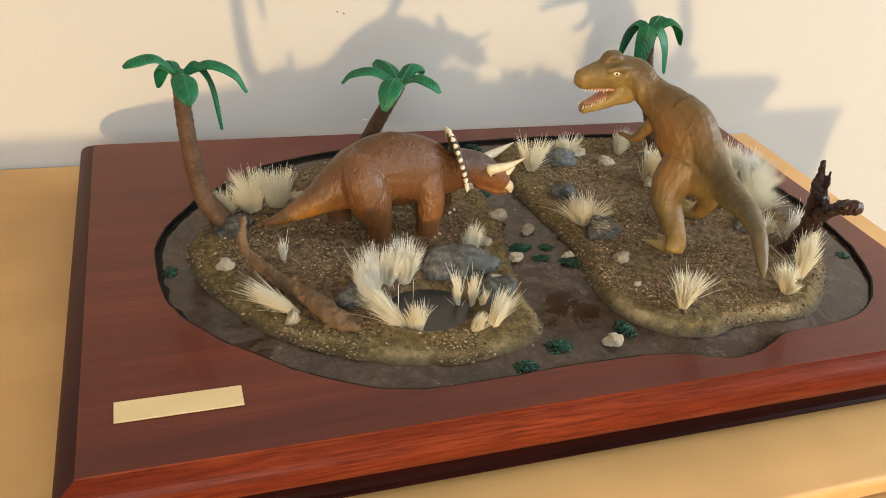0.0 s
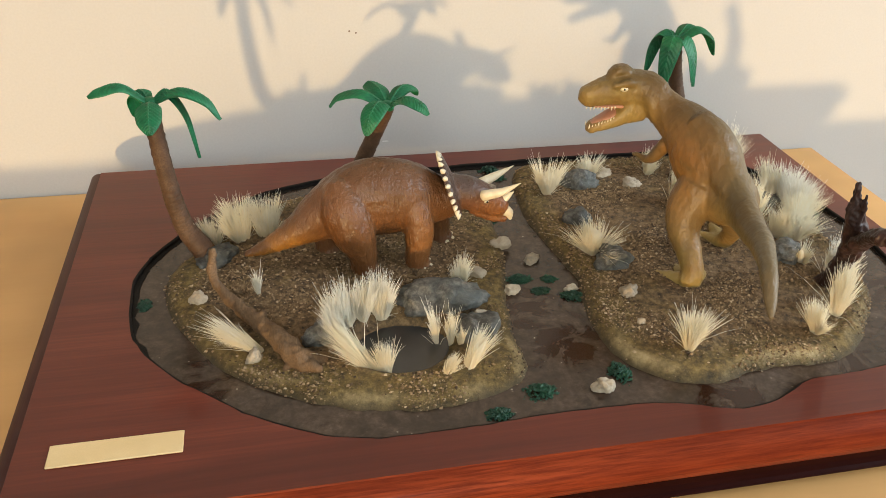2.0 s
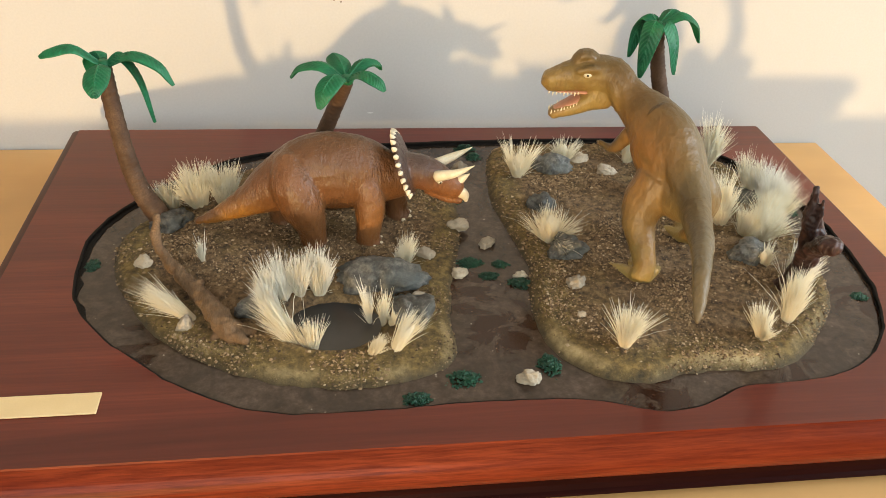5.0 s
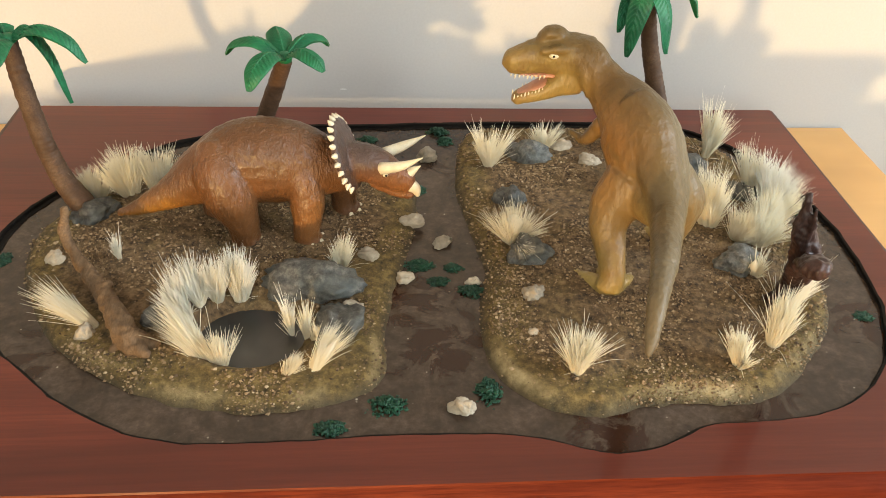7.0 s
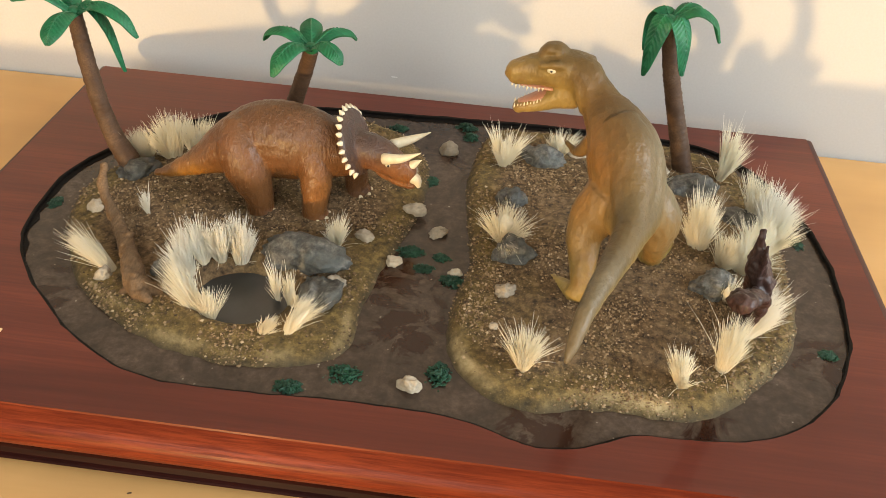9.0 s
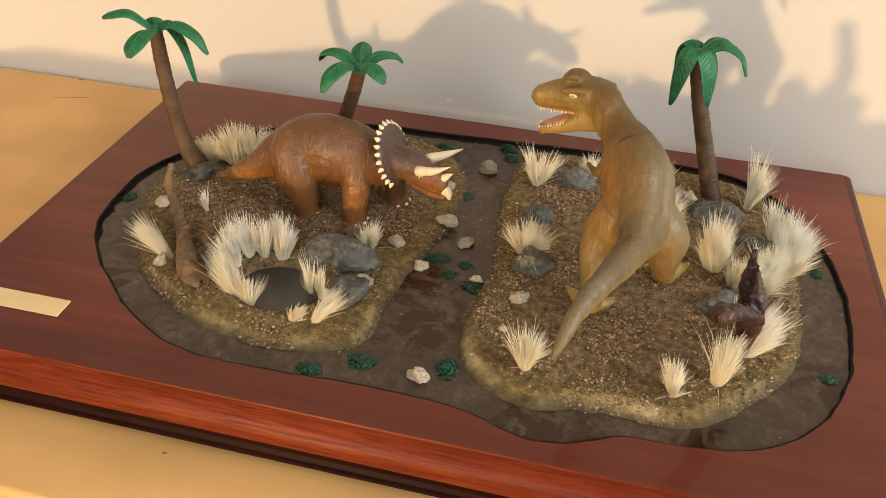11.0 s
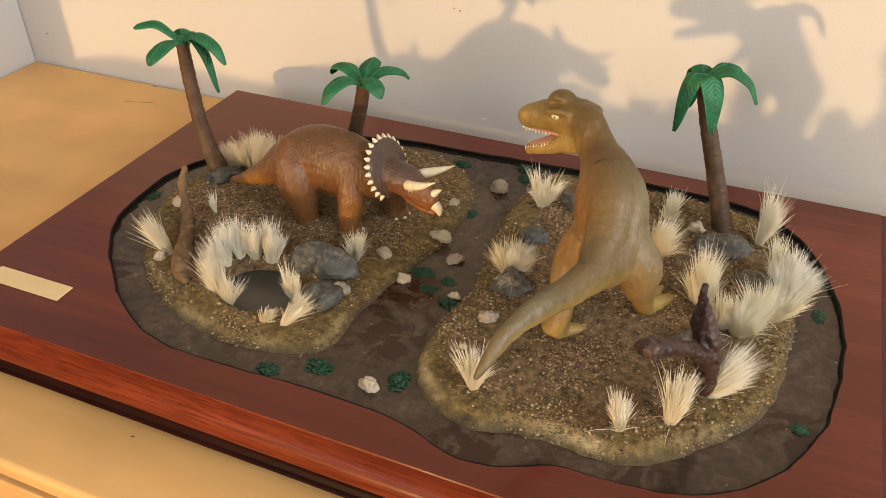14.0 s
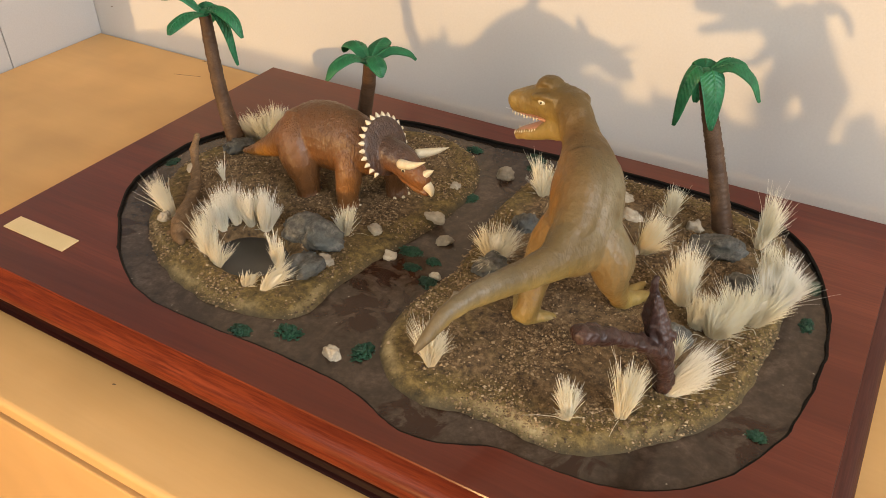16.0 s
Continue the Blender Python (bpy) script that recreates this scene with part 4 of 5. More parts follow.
def frill_point(r, a, lift=0.0):
    p = FC + FS * (0.0225 * r * math.cos(a)) + FU * (0.0225 * r * math.sin(a) + 0.0005)
    return p + FN * (-0.0028 * r * r + lift)


V, F = [], []
for lift in (0.0018, -0.0018):
    for i in range(1, rings + 1):
        for j in range(seg):
            V.append(frill_point(i / rings, 2 * math.pi * j / seg, lift))
    V.append(frill_point(0, 0, lift))
m = rings * seg
for b in (0, m + 1):
    for i in range(rings - 1):
        for j in range(seg):
            k = (j + 1) % seg
            F.append((b + i * seg + j, b + (i + 1) * seg + j, b + (i + 1) * seg + k, b + i * seg + k))
    F += [(b + m, b + j, b + (j + 1) % seg) for j in range(seg)]
F += [((rings - 1) * seg + j, m + 1 + (rings - 1) * seg + j, m + 1 + (rings - 1) * seg + (j + 1) % seg, (rings - 1) * seg + (j + 1) % seg) for j in range(seg)]
cols = np.array([frill_point(r, a) for r in (0.25, 0.6, 0.95) for a in np.linspace(0, 2 * np.pi, 16, endpoint=False)])
tri_limbs.append((np.array(V), F, (cols, np.tile(FU, (len(cols), 1)), np.full((len(cols), 2), 0.0045)), np.array(DRK), np.array(DRK)))
extra = []
for k in range(20):
    a = math.pi * (-0.24 + 1.48 * k / 19)
    p, q = frill_point(0.97, a), frill_point(1.15, a)
    extra.append(spike(p, q, 0.0021, ivory, seg=6, n=4))
extra.append(spike((-.0215, .0385, .0995), (.0039, .0430, .1098), 0.0039, ivory, (0, 0.0012, -0.0012), 10, 12))
extra.append(spike((-.0240, .0205, .0995), (.0010, .0146, .1105), 0.0039, ivory, (0, -0.0012, -0.0012), 10, 12))
extra.append(spike((-.0085, .0266, .0905), (.0005, .0265, .0978), 0.0034, ivory, (0, 0, 0.0004), 8, 8))
v, f, _ = tube([(-.0075, .0264, .0850), (-.0025, .0258, .0815), (-.0008, .0255, .0765)], [(.0040, .0046), (.0034, .0036), (.0014, .0012)], 12, 12)
extra.append((v, f, ivory))
for y, s in ((.0192, 1), (.0405, -1)):
    v, f = ball((-.0212, y, .0955), (.0018, .0010, .0014), 2)
    extra.append((v, f, eye_white))
    v, f = ball((-.0208, y - 0.0007 * s, .0954), (.0009, .0006, .0009), 2)
    extra.append((v, f, eye_black))
for fx, fy in ((-.0695, .0130), (-.0465, .0470), (-.1065, .0110), (-.1290, .0435)):
    for k in range(4):
        a = radians(-70 + 45 * k)
        v, f = ball((fx + 0.0090 * math.cos(a), fy + 0.0090 * math.sin(a), .0535), (.0016, .0016, .0018), 2)
        extra.append((v, f, ivory))
# The bright orange tail tint is low sunlight painted onto the skin.
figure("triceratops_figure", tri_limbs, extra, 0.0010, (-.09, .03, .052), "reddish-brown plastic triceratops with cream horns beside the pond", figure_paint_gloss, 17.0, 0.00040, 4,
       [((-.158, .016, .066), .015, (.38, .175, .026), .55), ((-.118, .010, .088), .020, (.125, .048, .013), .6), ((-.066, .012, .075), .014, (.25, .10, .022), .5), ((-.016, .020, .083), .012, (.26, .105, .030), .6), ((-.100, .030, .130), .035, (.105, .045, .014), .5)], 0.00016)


# ---------- palms ----------
def frond(name, parent, a, b, rise, width, twist):
    """An arched leaf from the crown to its tip, ribbed like a feather."""
    a, b = np.array(a, float), np.array(b, float)
    flat_run = (b - a) * np.array([1, 1, 0])
    mid1 = a + flat_run * 0.42 + np.array([0, 0, rise + 0.10 * (b - a)[2]])
    mid2 = a + flat_run * 0.82 + np.array([0, 0, rise * 0.7 + 0.42 * (b - a)[2]])
    n, w = 120, 14
    C = spline([a, mid1, mid2, b], n)
    T = np.gradient(C, axis=0)
    T /= np.linalg.norm(T, axis=1)[:, None]
    S = np.cross(T, (0, 0, 1.0))
    flat = np.cross(b - a, (0, 0, 1.0))
    S = S + flat / (np.linalg.norm(flat) + 1e-9) * 0.5
    S /= np.linalg.norm(S, axis=1)[:, None]
    N = np.cross(S, T)
    c, s = math.cos(radians(twist)), math.sin(radians(twist))
    S, N = S * c + N * s, N * c - S * s
    t = np.linspace(0, 1, n)
    half = width * np.clip(np.sin(np.pi * np.clip(t * 0.93 + 0.05, 0, 1)) ** 0.62, 0.08, 1) * (1 - 0.15 * t)
    V, F = [], []
    for side in (1, -1):
        for i in range(n):
            for j in range(w + 1):
                u = 2 * j / w - 1
                rib = 0.00065 * math.sin(2 * math.pi * (15 * t[i] - 2.4 * abs(u))) * min(1, 6 * abs(u)) * (1 - u ** 4) + (0.0005 if abs(u) < 0.01 else 0)
                V.append(C[i] + S[i] * half[i] * u - N[i] * (0.0026 * u * u * half[i] / width) + N[i] * (rib + (0.00055 if side > 0 else -0.00055) * (1 - 0.6 * u * u)))
    m = n * (w + 1)
    for i in range(n - 1):
        for j in range(w):
            q = i * (w + 1) + j
            F.append((q, q + 1, q + w + 2, q + w + 1))
            F.append((m + q, m + q + w + 1, m + q + w + 2, m + q + 1))
    for i in range(n - 1):
        for j in (0, w):
            q = i * (w + 1) + j
            F.append((q, q + w + 1, m + q + w + 1, m + q))
    for i in (0, n - 1):
        for j in range(w):
            q = i * (w + 1) + j
            F.append((q, q + 1, m + q + 1, m + q))
    leaf = link_mesh(name, V, F, frond_green, parent, smooth=True, at=tuple(a))
    rv, rf, _ = tube(C[2:-6:8] + N[2:-6:8] * 0.0006, np.linspace(0.0008, 0.0004, len(C[2:-6:8])), 40, 8)
    link_mesh("midrib", rv, rf, frond_green, leaf, smooth=True, at=tuple(a))
    return leaf


def palm(trunk_points, radii, tips, label):
    at = trunk_points[0]
    top = np.array(trunk_points[-1])
    tree = thing("palm_tree", at, label, "palm tree", "toy palms")
    v, f, (C, U, R) = tube(trunk_points, radii, 110, 20)
    axis = np.repeat(C, 20, axis=0)
    ring = np.repeat(np.arange(110), 20)
    body = v[:-2] - axis
    grow = 1 + 0.026 * np.sin(ring * 1.9 + 1.5 * np.sin(ring * 0.11)) + 0.07 * noise3(v[:-2], 260.0, 4.0)
    v[:-2] = axis + body * grow[:, None]
    link_mesh("trunk", v, f, palm_bark, tree, "brown ringed trunk", True, at)
    for tip, rise, width, twist in tips:
        out = np.array(tip) - top
        frond("frond", tree, top + out * 0.02 + np.array([0, 0, 0.001]), tip, rise, width, twist)
    v, f = ball(tuple(top + np.array([0, 0, 0.001])), (0.0052, 0.0052, 0.0042), 2)
    link_mesh("crown_core", v, f, frond_green, tree, smooth=True, at=tuple(top))
    return tree


palm([(-.2120, .0455, .048), (-.2166, .0465, .060), (-.2246, .0505, .0718), (-.2294, .0524, .087), (-.2322, .0530, .1045), (-.2355, .0548, .137), (-.2365, .0555, .163)], [.0086, .0078, .0070, .0064, .0060, .0056, .0050],
     [((-.2700, .0426, .1740), .013, .0070, 0), ((-.1942, .0521, .1519), .010, .0075, 0), ((-.2109, .0584, .1228), .012, .0070, 0), ((-.2333, .0113, .1610), .006, .0085, 0), ((-.2501, .0750, .1477), .007, .0080, 0)],
     "toy palm with leaning brown trunk and bright green fronds")
palm([(-.1150, .0900, .048), (-.1075, .0868, .075), (-.1001, .0834, .0985), (-.0905, .0775, .1245), (-.0825, .0705, .147)], [.0070, .0065, .0059, .0055, .0050],
     [((-.1208, .0889, .1421), .009, .0080, 0), ((-.0572, .0496, .1487), .009, .0075, 0), ((-.0570, .0966, .1453), .009, .0075, 0), ((-.1014, .0393, .1405), .009, .0090, 0), ((-.0909, .1058, .1530), .006, .0085, 0)],
     "short toy palm with slanting trunk and bright green fronds")
palm([(.1935, .1215, .048), (.1850, .1265, .075), (.1750, .1310, .105), (.1650, .1315, .137), (.1575, .1275, .1675)], [.0080, .0070, .0064, .0058, .0051],
     [((.1954, .1316, .1542), .011, .0092, 0), ((.1715, .1119, .1356), .008, .0095, 0), ((.1448, .1140, .1320), .009, .0092, 0), ((.1483, .1532, .1340), .009, .0092, 0), ((.1820, .1440, .1690), .009, .0080, 0)],
     "toy palm with dark ringed trunk and drooping green fronds")


# ---------- stones, logs, grass and moss ----------
def rock(name, at, size, turn, material, label, category, seed, angular=0.25, group=""):
    bm = bmesh.new()
    bmesh.ops.create_icosphere(bm, subdivisions=4, radius=1.0)
    for v in bm.verts:
        c = v.co.copy()
        k = 1 + angular * noise.noise(c * 1.1 + Vector((seed, 0, 0))) + angular * 0.55 * noise.noise(c * 2.6 + Vector((0, seed, 0))) + 0.13 * noise.noise(c * 5.5 + Vector((0, 0, seed)))
        k -= 0.16 * abs(noise.noise(c * 1.9 + Vector((seed, seed, 4.0))))
        c = c * k
        if c.z < -0.45:
            c.z = -0.45 + (c.z + 0.45) * 0.2
        v.co = Vector((c.x * size[0], c.y * size[1], c.z * size[2]))
    bm.transform(pose(0, 0, 0, 0, 0, turn))
    me = bpy.data.meshes.new(name)
    bm.to_mesh(me)
    bm.free()
    me.polygons.foreach_set("use_smooth", [True] * len(me.polygons))
    me.materials.append(material)
    ob = new(name, me)
    ob.location = at
    return tagged(ob, label, category, group)


def on_ground(x, y):
    best = RESIN
    for curve in (LEFT, RIGHT):
        a = np.arctan2(*(np.roll(curve, -1, 0) - (x, y)).T[::-1]) - np.arctan2(*(curve - (x, y)).T[::-1])
        if abs(((a + np.pi) % (2 * np.pi) - np.pi).sum()) > 3:
            best = ground(x, y, curve)
    return best


PEBBLES = [(.064, -.045, .0066, .0048, .0052, 20), (.016, -.124, .0062, .0046, .0056, -20), (-.218, -.006, .0052, .0046, .0046, 10), (-.183, -.071, .0050, .0044, .0050, 60),
           (-.042, -.055, .0072, .0044, .0044, 10), (-.010, -.020, .0056, .0038, .0042, 5), (.015, .017, .0064, .0040, .0040, 25), (-.0315, -.0053, .0066, .0040, .0042, -15),
           (-.0045, .0350, .0070, .0050, .0062, 15), (-.155, .0765, .0075, .0045, .0045, 5), (.128, .104, .0080, .0050, .0050, 0), (.1735, .113, .0066, .0050, .0056, 10),
           (.0597, -.0758, .0028, .0022, .0026, 0), (.031, -.023, .0046, .0030, .0038, 0), (-.012, .080, .0045, .0036, .0036, 30), (.112, .128, .0085, .0050, .0045, 8), (.145, .058, .0042, .0036, .0058, 0), (.0112, .1240, .0070, .0062, .0066, 25)]
for i, (x, y, a, b, c, turn) in enumerate(PEBBLES):
    rock("stone", (x, y, on_ground(x, y) + c * 0.30), (a, b, c), turn, stone_pale, "pale buff pebble lying on the diorama", "stone", 3.7 * i + 1, 0.45, "pale pebbles")
BOULDERS = [(.0670, -.0060, .0140, .0105, .0105, 10), (.0640, .0560, .0105, .0110, .0080, 30), (.0850, .1110, .0160, .0100, .0110, -10), (.1960, -.0180, .0150, .0110, .0090, 20),
            (-.0640, -.0365, .0285, .0145, .0115, -12), (-.0485, -.0690, .0130, .0165, .0098, 15), (-.2060, .0410, .0150, .0105, .0075, 30), (.1960, .0960, .0200, .0130, .0075, 10),
            (-.1420, -.0600, .0130, .0090, .0065, 30), (.2240, .0650, .0150, .0120, .0060, 0)]
for i, (x, y, a, b, c, turn) in enumerate(BOULDERS):
    rock("boulder", (x, y, on_ground(x, y) + c * 0.25), (a, b, c), turn, rock_grey, "blue-grey painted rock set into the mound", "rock", 5.3 * i + 2, 0.35, "grey rocks")


def blades(at, n, height, spread, lean, spread_base, seed, thick=0.00022, droop=0.25):
    """A brush of very fine hairs bound at one foot and fanning out in ragged locks, with a few strays."""
    rng = np.random.default_rng(seed)
    locks = max(7, n // 55)
    la = rng.uniform(0, 2 * np.pi, locks)
    lock_dir = rng.normal(0, 0.50 * spread + 0.03, (locks, 2))
    lock_h = rng.uniform(0.60, 1.22, locks)
    a, r = rng.uniform(0, 2 * np.pi, n), np.sqrt(rng.uniform(size=n))
    unit = np.column_stack([r * np.cos(a), r * np.sin(a)])
    gap = np.abs((la[None] - a[:, None] + np.pi) % (2 * np.pi) - np.pi) + rng.uniform(0, 0.6, (n, locks))
    k = gap.argmin(1)
    foot = np.column_stack([at[0] + unit[:, 0] * spread_base, at[1] + unit[:, 1] * spread_base, np.full(n, at[2] - 0.002)])
    h = height * lock_h[k] * (1 - 0.18 * r * r) * (1 - 0.62 * rng.uniform(size=n) ** 1.6)
    d = unit * spread * 0.50 + lock_dir[k] + rng.normal(0, 0.13 * spread + 0.03, (n, 2))
    stray = rng.uniform(size=n) < 0.016
    d[stray] += rng.normal(0, 0.8 * spread + 0.25, (int(stray.sum()), 2))
    h[stray] *= rng.uniform(0.6, 1.1, int(stray.sum()))
    out = np.column_stack([lean[0] + d[:, 0], lean[1] + d[:, 1], np.ones(n)])
    out /= np.linalg.norm(out, axis=1)[:, None]
    bend = np.column_stack([out[:, 0], out[:, 1], -0.6 * np.hypot(out[:, 0], out[:, 1])]) * (droop * rng.uniform(0, 1.1, n))[:, None] + rng.normal(0, 0.07, (n, 3))
    bend[stray] += rng.normal(0, 0.35, (int(stray.sum()), 3))
    rad = thick * rng.uniform(0.7, 1.3, n)
    turn = rng.uniform(0, 2, n)
    V = np.empty((n, 4, 3, 3))
    for j, (t, w) in enumerate(((0.0, 1.2), (0.4, 1.0), (0.75, 0.8), (1.0, 0.25))):
        p = foot + (out * t + bend * t * t) * h[:, None]
        for q in range(3):
            b = 2 * np.pi * q / 3 + turn
            V[:, j, q] = p + np.column_stack([np.cos(b), np.sin(b), np.zeros(n)]) * (rad * w)[:, None]
    pattern = np.array([(3 * j + q, 3 * j + (q + 1) % 3, 3 * j + 3 + (q + 1) % 3, 3 * j + 3 + q) for j in range(3) for q in range(3)])
    F = (pattern[None] + 12 * np.arange(n)[:, None, None]).reshape(-1, 4).tolist()
    V = V.reshape(-1, 3)
    aim = np.array([lean[0], lean[1], 1.0]) / math.sqrt(1 + lean[0] ** 2 + lean[1] ** 2)
    sag = np.array([aim[0], aim[1], -0.6 * math.hypot(aim[0], aim[1])]) * droop * 0.5
    wide = (spread_base + height * spread * 0.42) / (1 + 0.5 * math.hypot(*lean))
    root = np.array([at[0], at[1], at[2] - 0.002])
    cv, cf, _ = tube([root, root + (aim * 0.3 + sag * 0.09) * height, root + (aim * 0.52 + sag * 0.27) * height, root + (aim * 0.68 + sag * 0.46) * height],
                     [spread_base * 0.6, 0.45 * spread_base + 0.20 * wide, 0.38 * wide, 0.06 * wide], 12, 20, (0.1, 1, 0.1))
    ripple = 1 + 0.22 * noise3(cv * np.array([1, 1, 0.25]), 900.0, seed * 1.0)
    cv = root + aim * ((cv - root) @ aim)[:, None] + (cv - root - aim * ((cv - root) @ aim)[:, None]) * ripple[:, None]
    F += [tuple(q + len(V) for q in f) for f in cf]
    return np.vstack([V, cv]), F


CREAM, WHITE = "cream bristle grass tuft standing on the diorama", "bleached white bristle grass tuft by the pond"
TUFTS = [  # x, y, count, height, spread, lean x, lean y, foot radius, white
    (-.210, .062, 240, .022, .35, -.20, .15, .006, 0), (-.190, .066, 300, .027, .35, -.25, .10, .008, 0), (-.172, .070, 280, .027, .32, .05, .10, .008, 0), (-.1788, -.009, 36, .022, .12, -.12, .05, .0012, 1),
    (-.178, -.066, 230, .030, .20, -1.3, .40, .0040, 0), (-.131, -.062, 230, .025, .25, -.25, .10, .0055, 1), (-.125, -.053, 170, .027, .18, -.10, .10, .0035, 1), (-.104, -.044, 260, .026, .26, .05, .10, .0065, 1), (-.116, -.047, 220, .026, .24, -.05, .10, .0050, 1),
    (-.115, -.090, 200, .030, .28, -.80, .45, .0050, 0), (-.108, -.094, 80, .018, .45, -.10, .35, .0040, 0), (-.060, -.0995, 140, .024, .38, .80, .50, .0048, 0), (-.073, -.1010, 60, .013, .60, .60, .30, .0060, 0), (-.0725, -.0715, 40, .027, .07, -.15, .15, .0010, 1),
    (-.0650, -.0745, 60, .025, .10, .02, .10, .0016, 0), (-.0600, -.0800, 40, .013, .35, .05, .10, .0022, 0), (-.0488, -.0200, 210, .024, .20, .05, .05, .0040, 0), (.0544, .1040, 230, .028, .38, -.05, .05, .0042, 0),
    (.096, .124, 110, .022, .55, .05, .05, .005, 0), (.0600, .0110, 260, .024, 1.15, .0, .25, .008, 0), (.0783, -.1065, 220, .027, .40, .05, .05, .0038, 0),
    (.1668, -.1035, 150, .021, .46, .0, .0, .0034, 0), (.1923, -.0875, 240, .031, .13, .10, .12, .0046, 0), (.209, -.056, 330, .030, .34, .75, .45, .0075, 1),
    (.191, .024, 300, .033, .26, .0, .15, .0075, 0), (.206, .008, 200, .021, .40, .12, -.05, .0070, 0), (.218, .006, 300, .025, .42, .25, .10, .0080, 0), (.236, .030, 260, .026, .42, .25, .15, .0075, 0),
    (.246, .060, 260, .028, .34, .15, .20, .0090, 1), (.237, .068, 180, .030, .28, -.05, .15, .0060, 0), (.149, .066, 230, .034, .40, .45, .05, .006, 0), (.1509, .123, 190, .026, .34, .05, .05, .0042, 0), (.2196, .1156, 200, .036, .20, .15, .12, .0036, 0),
    (.227, .019, 240, .027, .38, .05, .10, .0070, 0), (.243, .046, 220, .027, .38, .15, .10, .0070, 1), (.2035, -.029, 60, .016, .45, -.15, .10, .003, 0)]
for i, (x, y, k, h, s, lx, ly, fr, wh) in enumerate(TUFTS):
    z = on_ground(x, y)
    V, F = blades((x, y, z), int(k * 4.2), h * 1.17, s * 0.84, (lx, ly), fr * 0.70, 100 + i, 0.00020)
    ob = link_mesh("grass_tuft", V, F, grass_white if wh else grass_cream, smooth=True, at=(x, y, z))
    tagged(ob, WHITE if wh else CREAM, "grass tuft", "dry grass tufts")


def clump(at, size, seed):
    """A heap of small crumbs of green foam."""
    rng = np.random.default_rng(seed)
    out = []
    for i in range(230):
        a, r = rng.uniform(0, 2 * np.pi), rng.uniform() ** 0.6 * (1 + 0.3 * np.sin(3 * i + seed))
        p = (at[0] + size[0] * r * np.cos(a), at[1] + size[1] * r * np.sin(a), at[2] + size[2] * (1 - r * r) * rng.uniform(0.2, 1.0))
        s = rng.uniform(0.0004, 0.0012)
        v, f = ball((0, 0, 0), 1.0, 1)
        v = v * (1 + 0.55 * rng.normal(size=(len(v), 1))) * s * np.array([1, 1, 0.7]) + np.array(p)
        out.append((v, f))
    return joined(out)


MOSS = [(-.022, -.121, .010, .007, .004), (-.050, -.135, .008, .005, .003), (.031, -.113, .007, .010, .004), (.030, -.031, .008, .006, .003), (-.001, -.005, .009, .006, .002), (.010, -.021, .006, .004, .0015),
        (.021, .164, .009, .005, .005), (-.034, .152, .008, .005, .003), (.267, .054, .004, .007, .0015), (.264, .097, .005, .007, .0015), (.002, .081, .006, .006, .0015), (-.253, .004, .004, .006, .0015), (.026, .150, .006, .006, .004), (.262, -.058, .005, .004, .0015), (.020, -.008, .005, .004, .002)]
for i, (x, y, a, b, c) in enumerate(MOSS):
    v, f = clump((x, y, RESIN), (a, b, c), 40 + i)
    ob = link_mesh("moss_clump", v, f, moss_green, smooth=False, at=(x, y, RESIN))
    tagged(ob, "dark green foam moss clump in the resin water", "moss", "moss clumps")


def bark(limbs, name, at, material, label, category, voxel=0.0010, rough=0.0014):
    v, f, nrm = fused([(l[0], l[1]) for l in limbs], voxel, 2)
    v = v + nrm * (noise3(v * np.array([1, 1, 0.5]), 150.0, 2.0, 2) * rough + noise3(v, 420.0, 7.0) * rough * 0.5)[:, None]
    return tagged(link_mesh(name, v, f, material, smooth=True, at=at), label, category)


bark([tube([(-.2055, -.004, .088), (-.2070, -.009, .078), (-.2045, -.013, .068), (-.1960, -.022, .0605), (-.184, -.038, .0575), (-.172, -.056, .0575), (-.160, -.076, .0560), (-.153, -.086, .0520)], [.0020, .0029, .0033, .0039, .0048, .0058, .0068, .0054], 40, 14),
      tube([(-.166, -.064, .0575), (-.158, -.071, .0600)], [.0040, .0030], 8, 10),
      tube([(-.180, -.044, .0575), (-.176, -.040, .0625)], [.0034, .0018], 8, 8),
      tube([(-.155, -.082, .0545), (-.1465, -.0905, .0535)], [.0046, .0030], 8, 10),
      tube([(-.160, -.078, .0540), (-.166, -.085, .0500)], [.0040, .0022], 8, 10),
      tube([(-.158, -.076, .0560), (-.142, -.082, .0520)], [.0052, .0030], 8, 10)],
     "driftwood_log", (-.18, -.04, .052), driftwood_tan, "light brown driftwood branch lying across the mound", "driftwood")
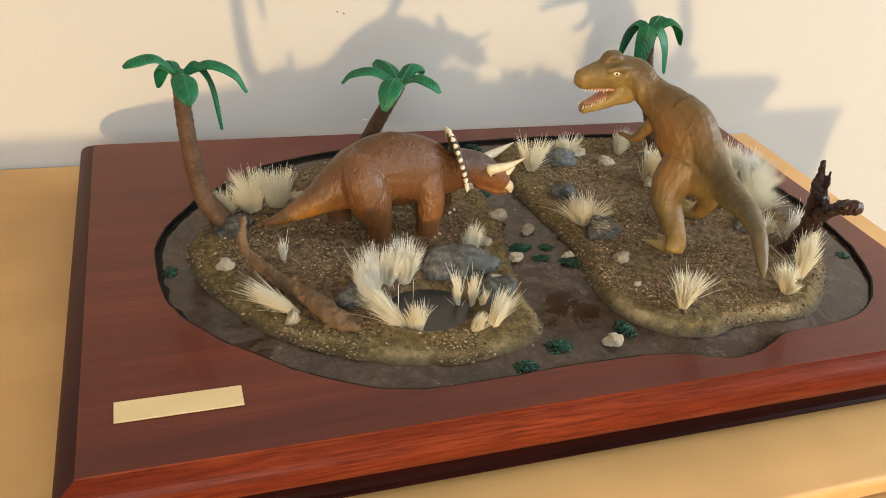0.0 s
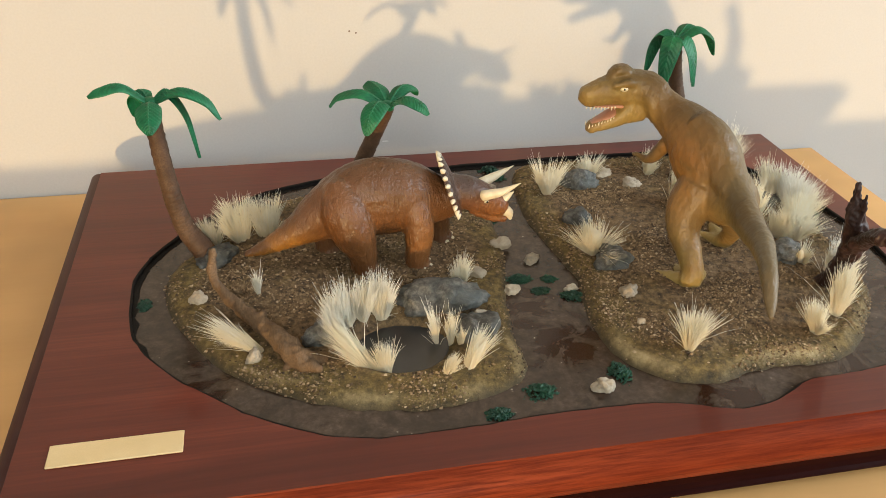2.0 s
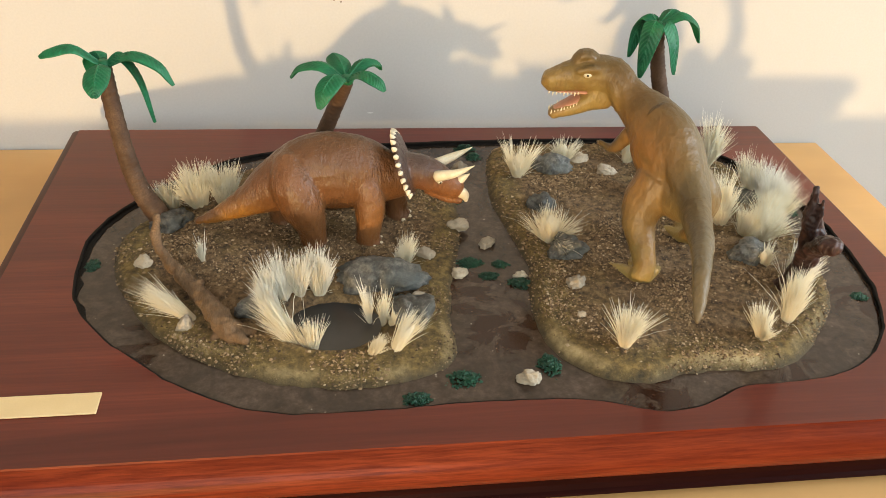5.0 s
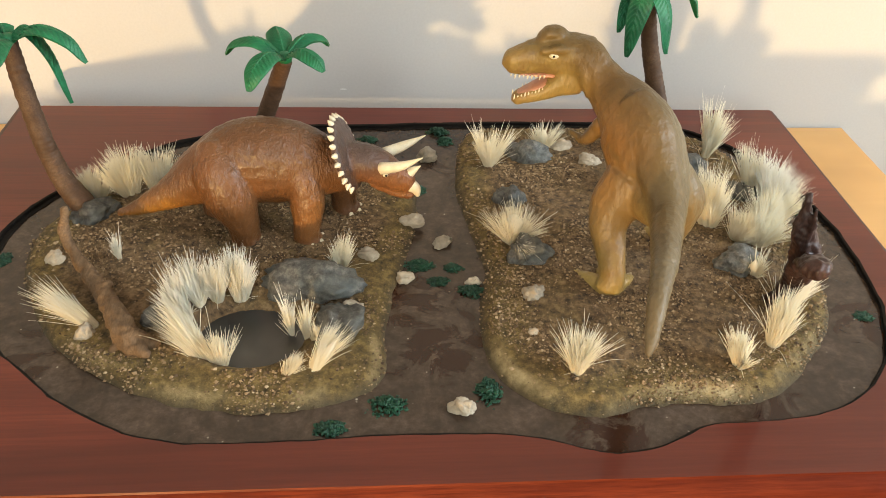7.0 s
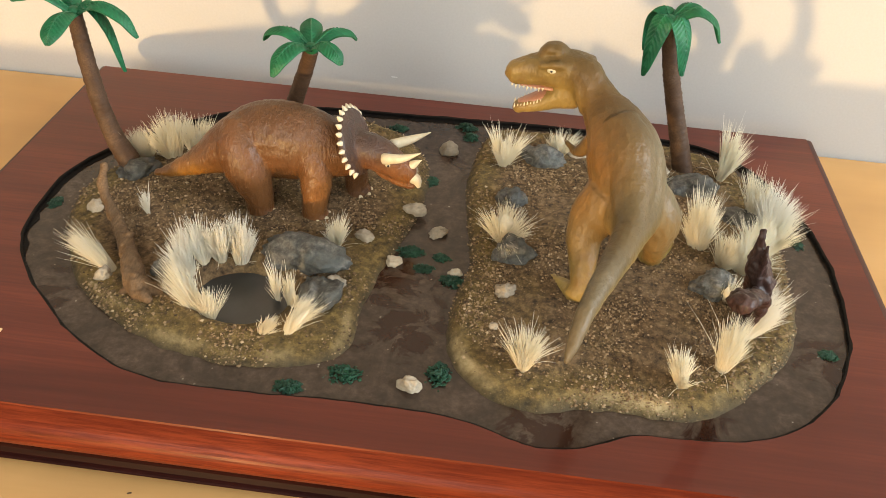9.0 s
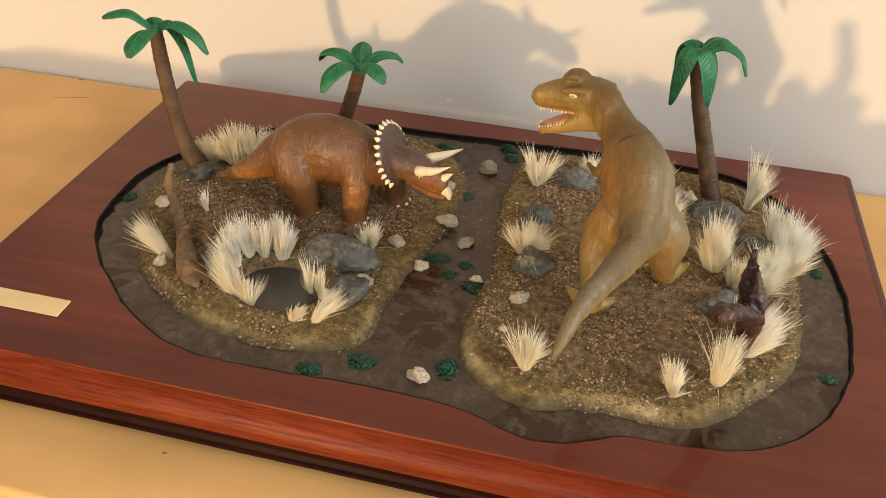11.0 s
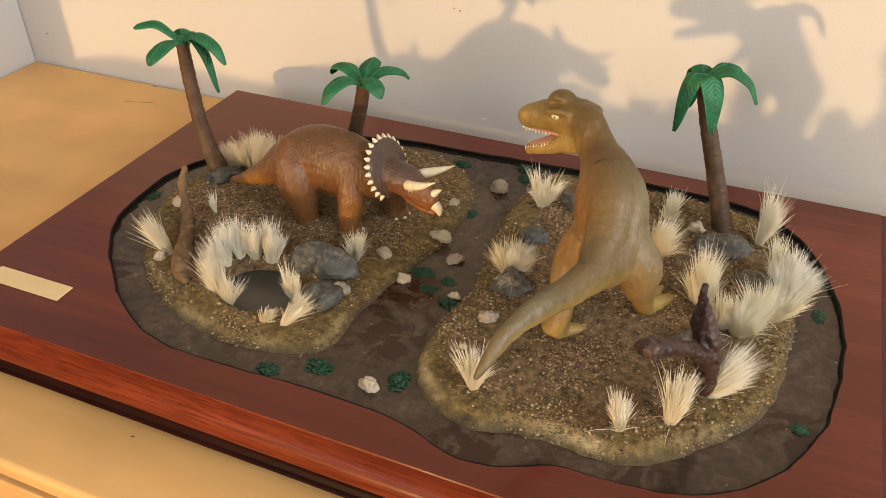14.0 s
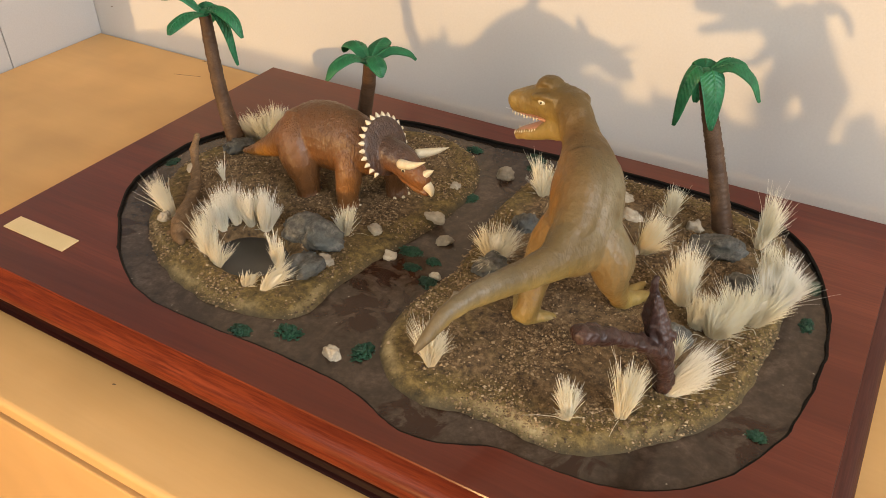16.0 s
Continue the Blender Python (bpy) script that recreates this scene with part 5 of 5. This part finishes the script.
bark([tube([(.2055, -.0530, .048), (.2060, -.0570, .060), (.2050, -.0660, .080), (.2025, -.0715, .098), (.1980, -.0710, .116), (.1950, -.0697, .1285), (.1942, -.0690, .1385)], [.0072, .0060, .0062, .0078, .0062, .0036, .0016], 44, 14),
      tube([(.2045, -.0690, .090), (.1990, -.0820, .103), (.1900, -.0980, .116), (.1810, -.1125, .127), (.1745, -.1240, .1330)], [(.0085, .0050), (.0072, .0040), (.0056, .0036), (.0078, .0050), (.0066, .0046)], 30, 16, (0, 0.6, 1)),
      tube([(.1995, -.0715, .108), (.1975, -.0748, .122), (.1968, -.0752, .1335)], [.0040, .0026, .0012], 14, 10),
      tube([(.2030, -.0700, .100), (.2095, -.0690, .106)], [.0050, .0022], 8, 10),
      tube([(.1975, -.0850, .104), (.1945, -.0830, .111)], [.0034, .0014], 8, 8),
      tube([(.2055, -.0550, .052), (.2010, -.0610, .049)], [.0052, .0026], 8, 10)],
     "dead_tree_stump", (.205, -.052, .050), stump_brown, "dark reddish-brown forked dead branch standing in the mound", "dead branch", 0.0008, 0.0017)


# ---------- loose gravel ----------
def gravel(name, curve, count, seed, label):
    rng = np.random.default_rng(seed)
    lo, hi = curve.min(0), curve.max(0)
    pts = []
    while len(pts) < count:
        P = rng.uniform(lo, hi, (4000, 2))
        keep = np.zeros(len(P), bool)
        x1, y1 = curve.T
        x2, y2 = np.roll(curve, -1, 0).T
        for k in range(len(curve)):
            c = ((y1[k] > P[:, 1]) != (y2[k] > P[:, 1])) & (P[:, 0] < (x2[k] - x1[k]) * (P[:, 1] - y1[k]) / (y2[k] - y1[k] + 1e-12) + x1[k])
            keep ^= c
        P = P[keep]
        d = inside_depth(P, curve)
        dens = np.array([noise.noise(Vector((x * 28, y * 28, seed * 1.0))) for x, y in P])
        P = P[rng.uniform(size=len(P)) < np.clip(0.22 + 1.5 * dens + 0.30 * np.clip(d / 0.03, 0, 1), 0.06, 1)]
        if curve is LEFT:
            P = P[np.linalg.norm((P - POND) / POND_R, axis=1) > 1.15]
        pts += P.tolist()
    P = np.array(pts[:count])
    z = heights(P, curve)
    octa = np.array([(1, 0, 0), (0, 1, 0), (-1, 0, 0), (0, -1, 0), (0, 0, 1), (0, 0, -1)], float)
    tri = [(0, 1, 4), (1, 2, 4), (2, 3, 4), (3, 0, 4), (1, 0, 5), (2, 1, 5), (3, 2, 5), (0, 3, 5)]
    size = 0.00036 + 0.00100 * rng.uniform(size=count) ** 3.2
    V, F = [], []
    for i in range(count):
        a = rng.uniform(0, 2 * np.pi)
        r = np.array([[np.cos(a), -np.sin(a), 0], [np.sin(a), np.cos(a), 0], [0, 0, 1]])
        v = (octa * rng.uniform(0.5, 1.4, (6, 1))) @ r.T * size[i] * np.array([1, 1, 0.75]) + (P[i, 0], P[i, 1], z[i] + size[i] * 0.25)
        V.append(v)
        F += [(6 * i + p, 6 * i + q, 6 * i + s) for p, q, s in tri]
    return tagged(link_mesh(name, np.vstack(V), F, gravel_mix), label, "gravel", kind="stuff")


gravel("gravel", LEFT, 16000, 11, "fine buff and brown gravel glued over the mound")
gravel("gravel", RIGHT, 24000, 12, "fine buff and brown gravel glued over the mound")
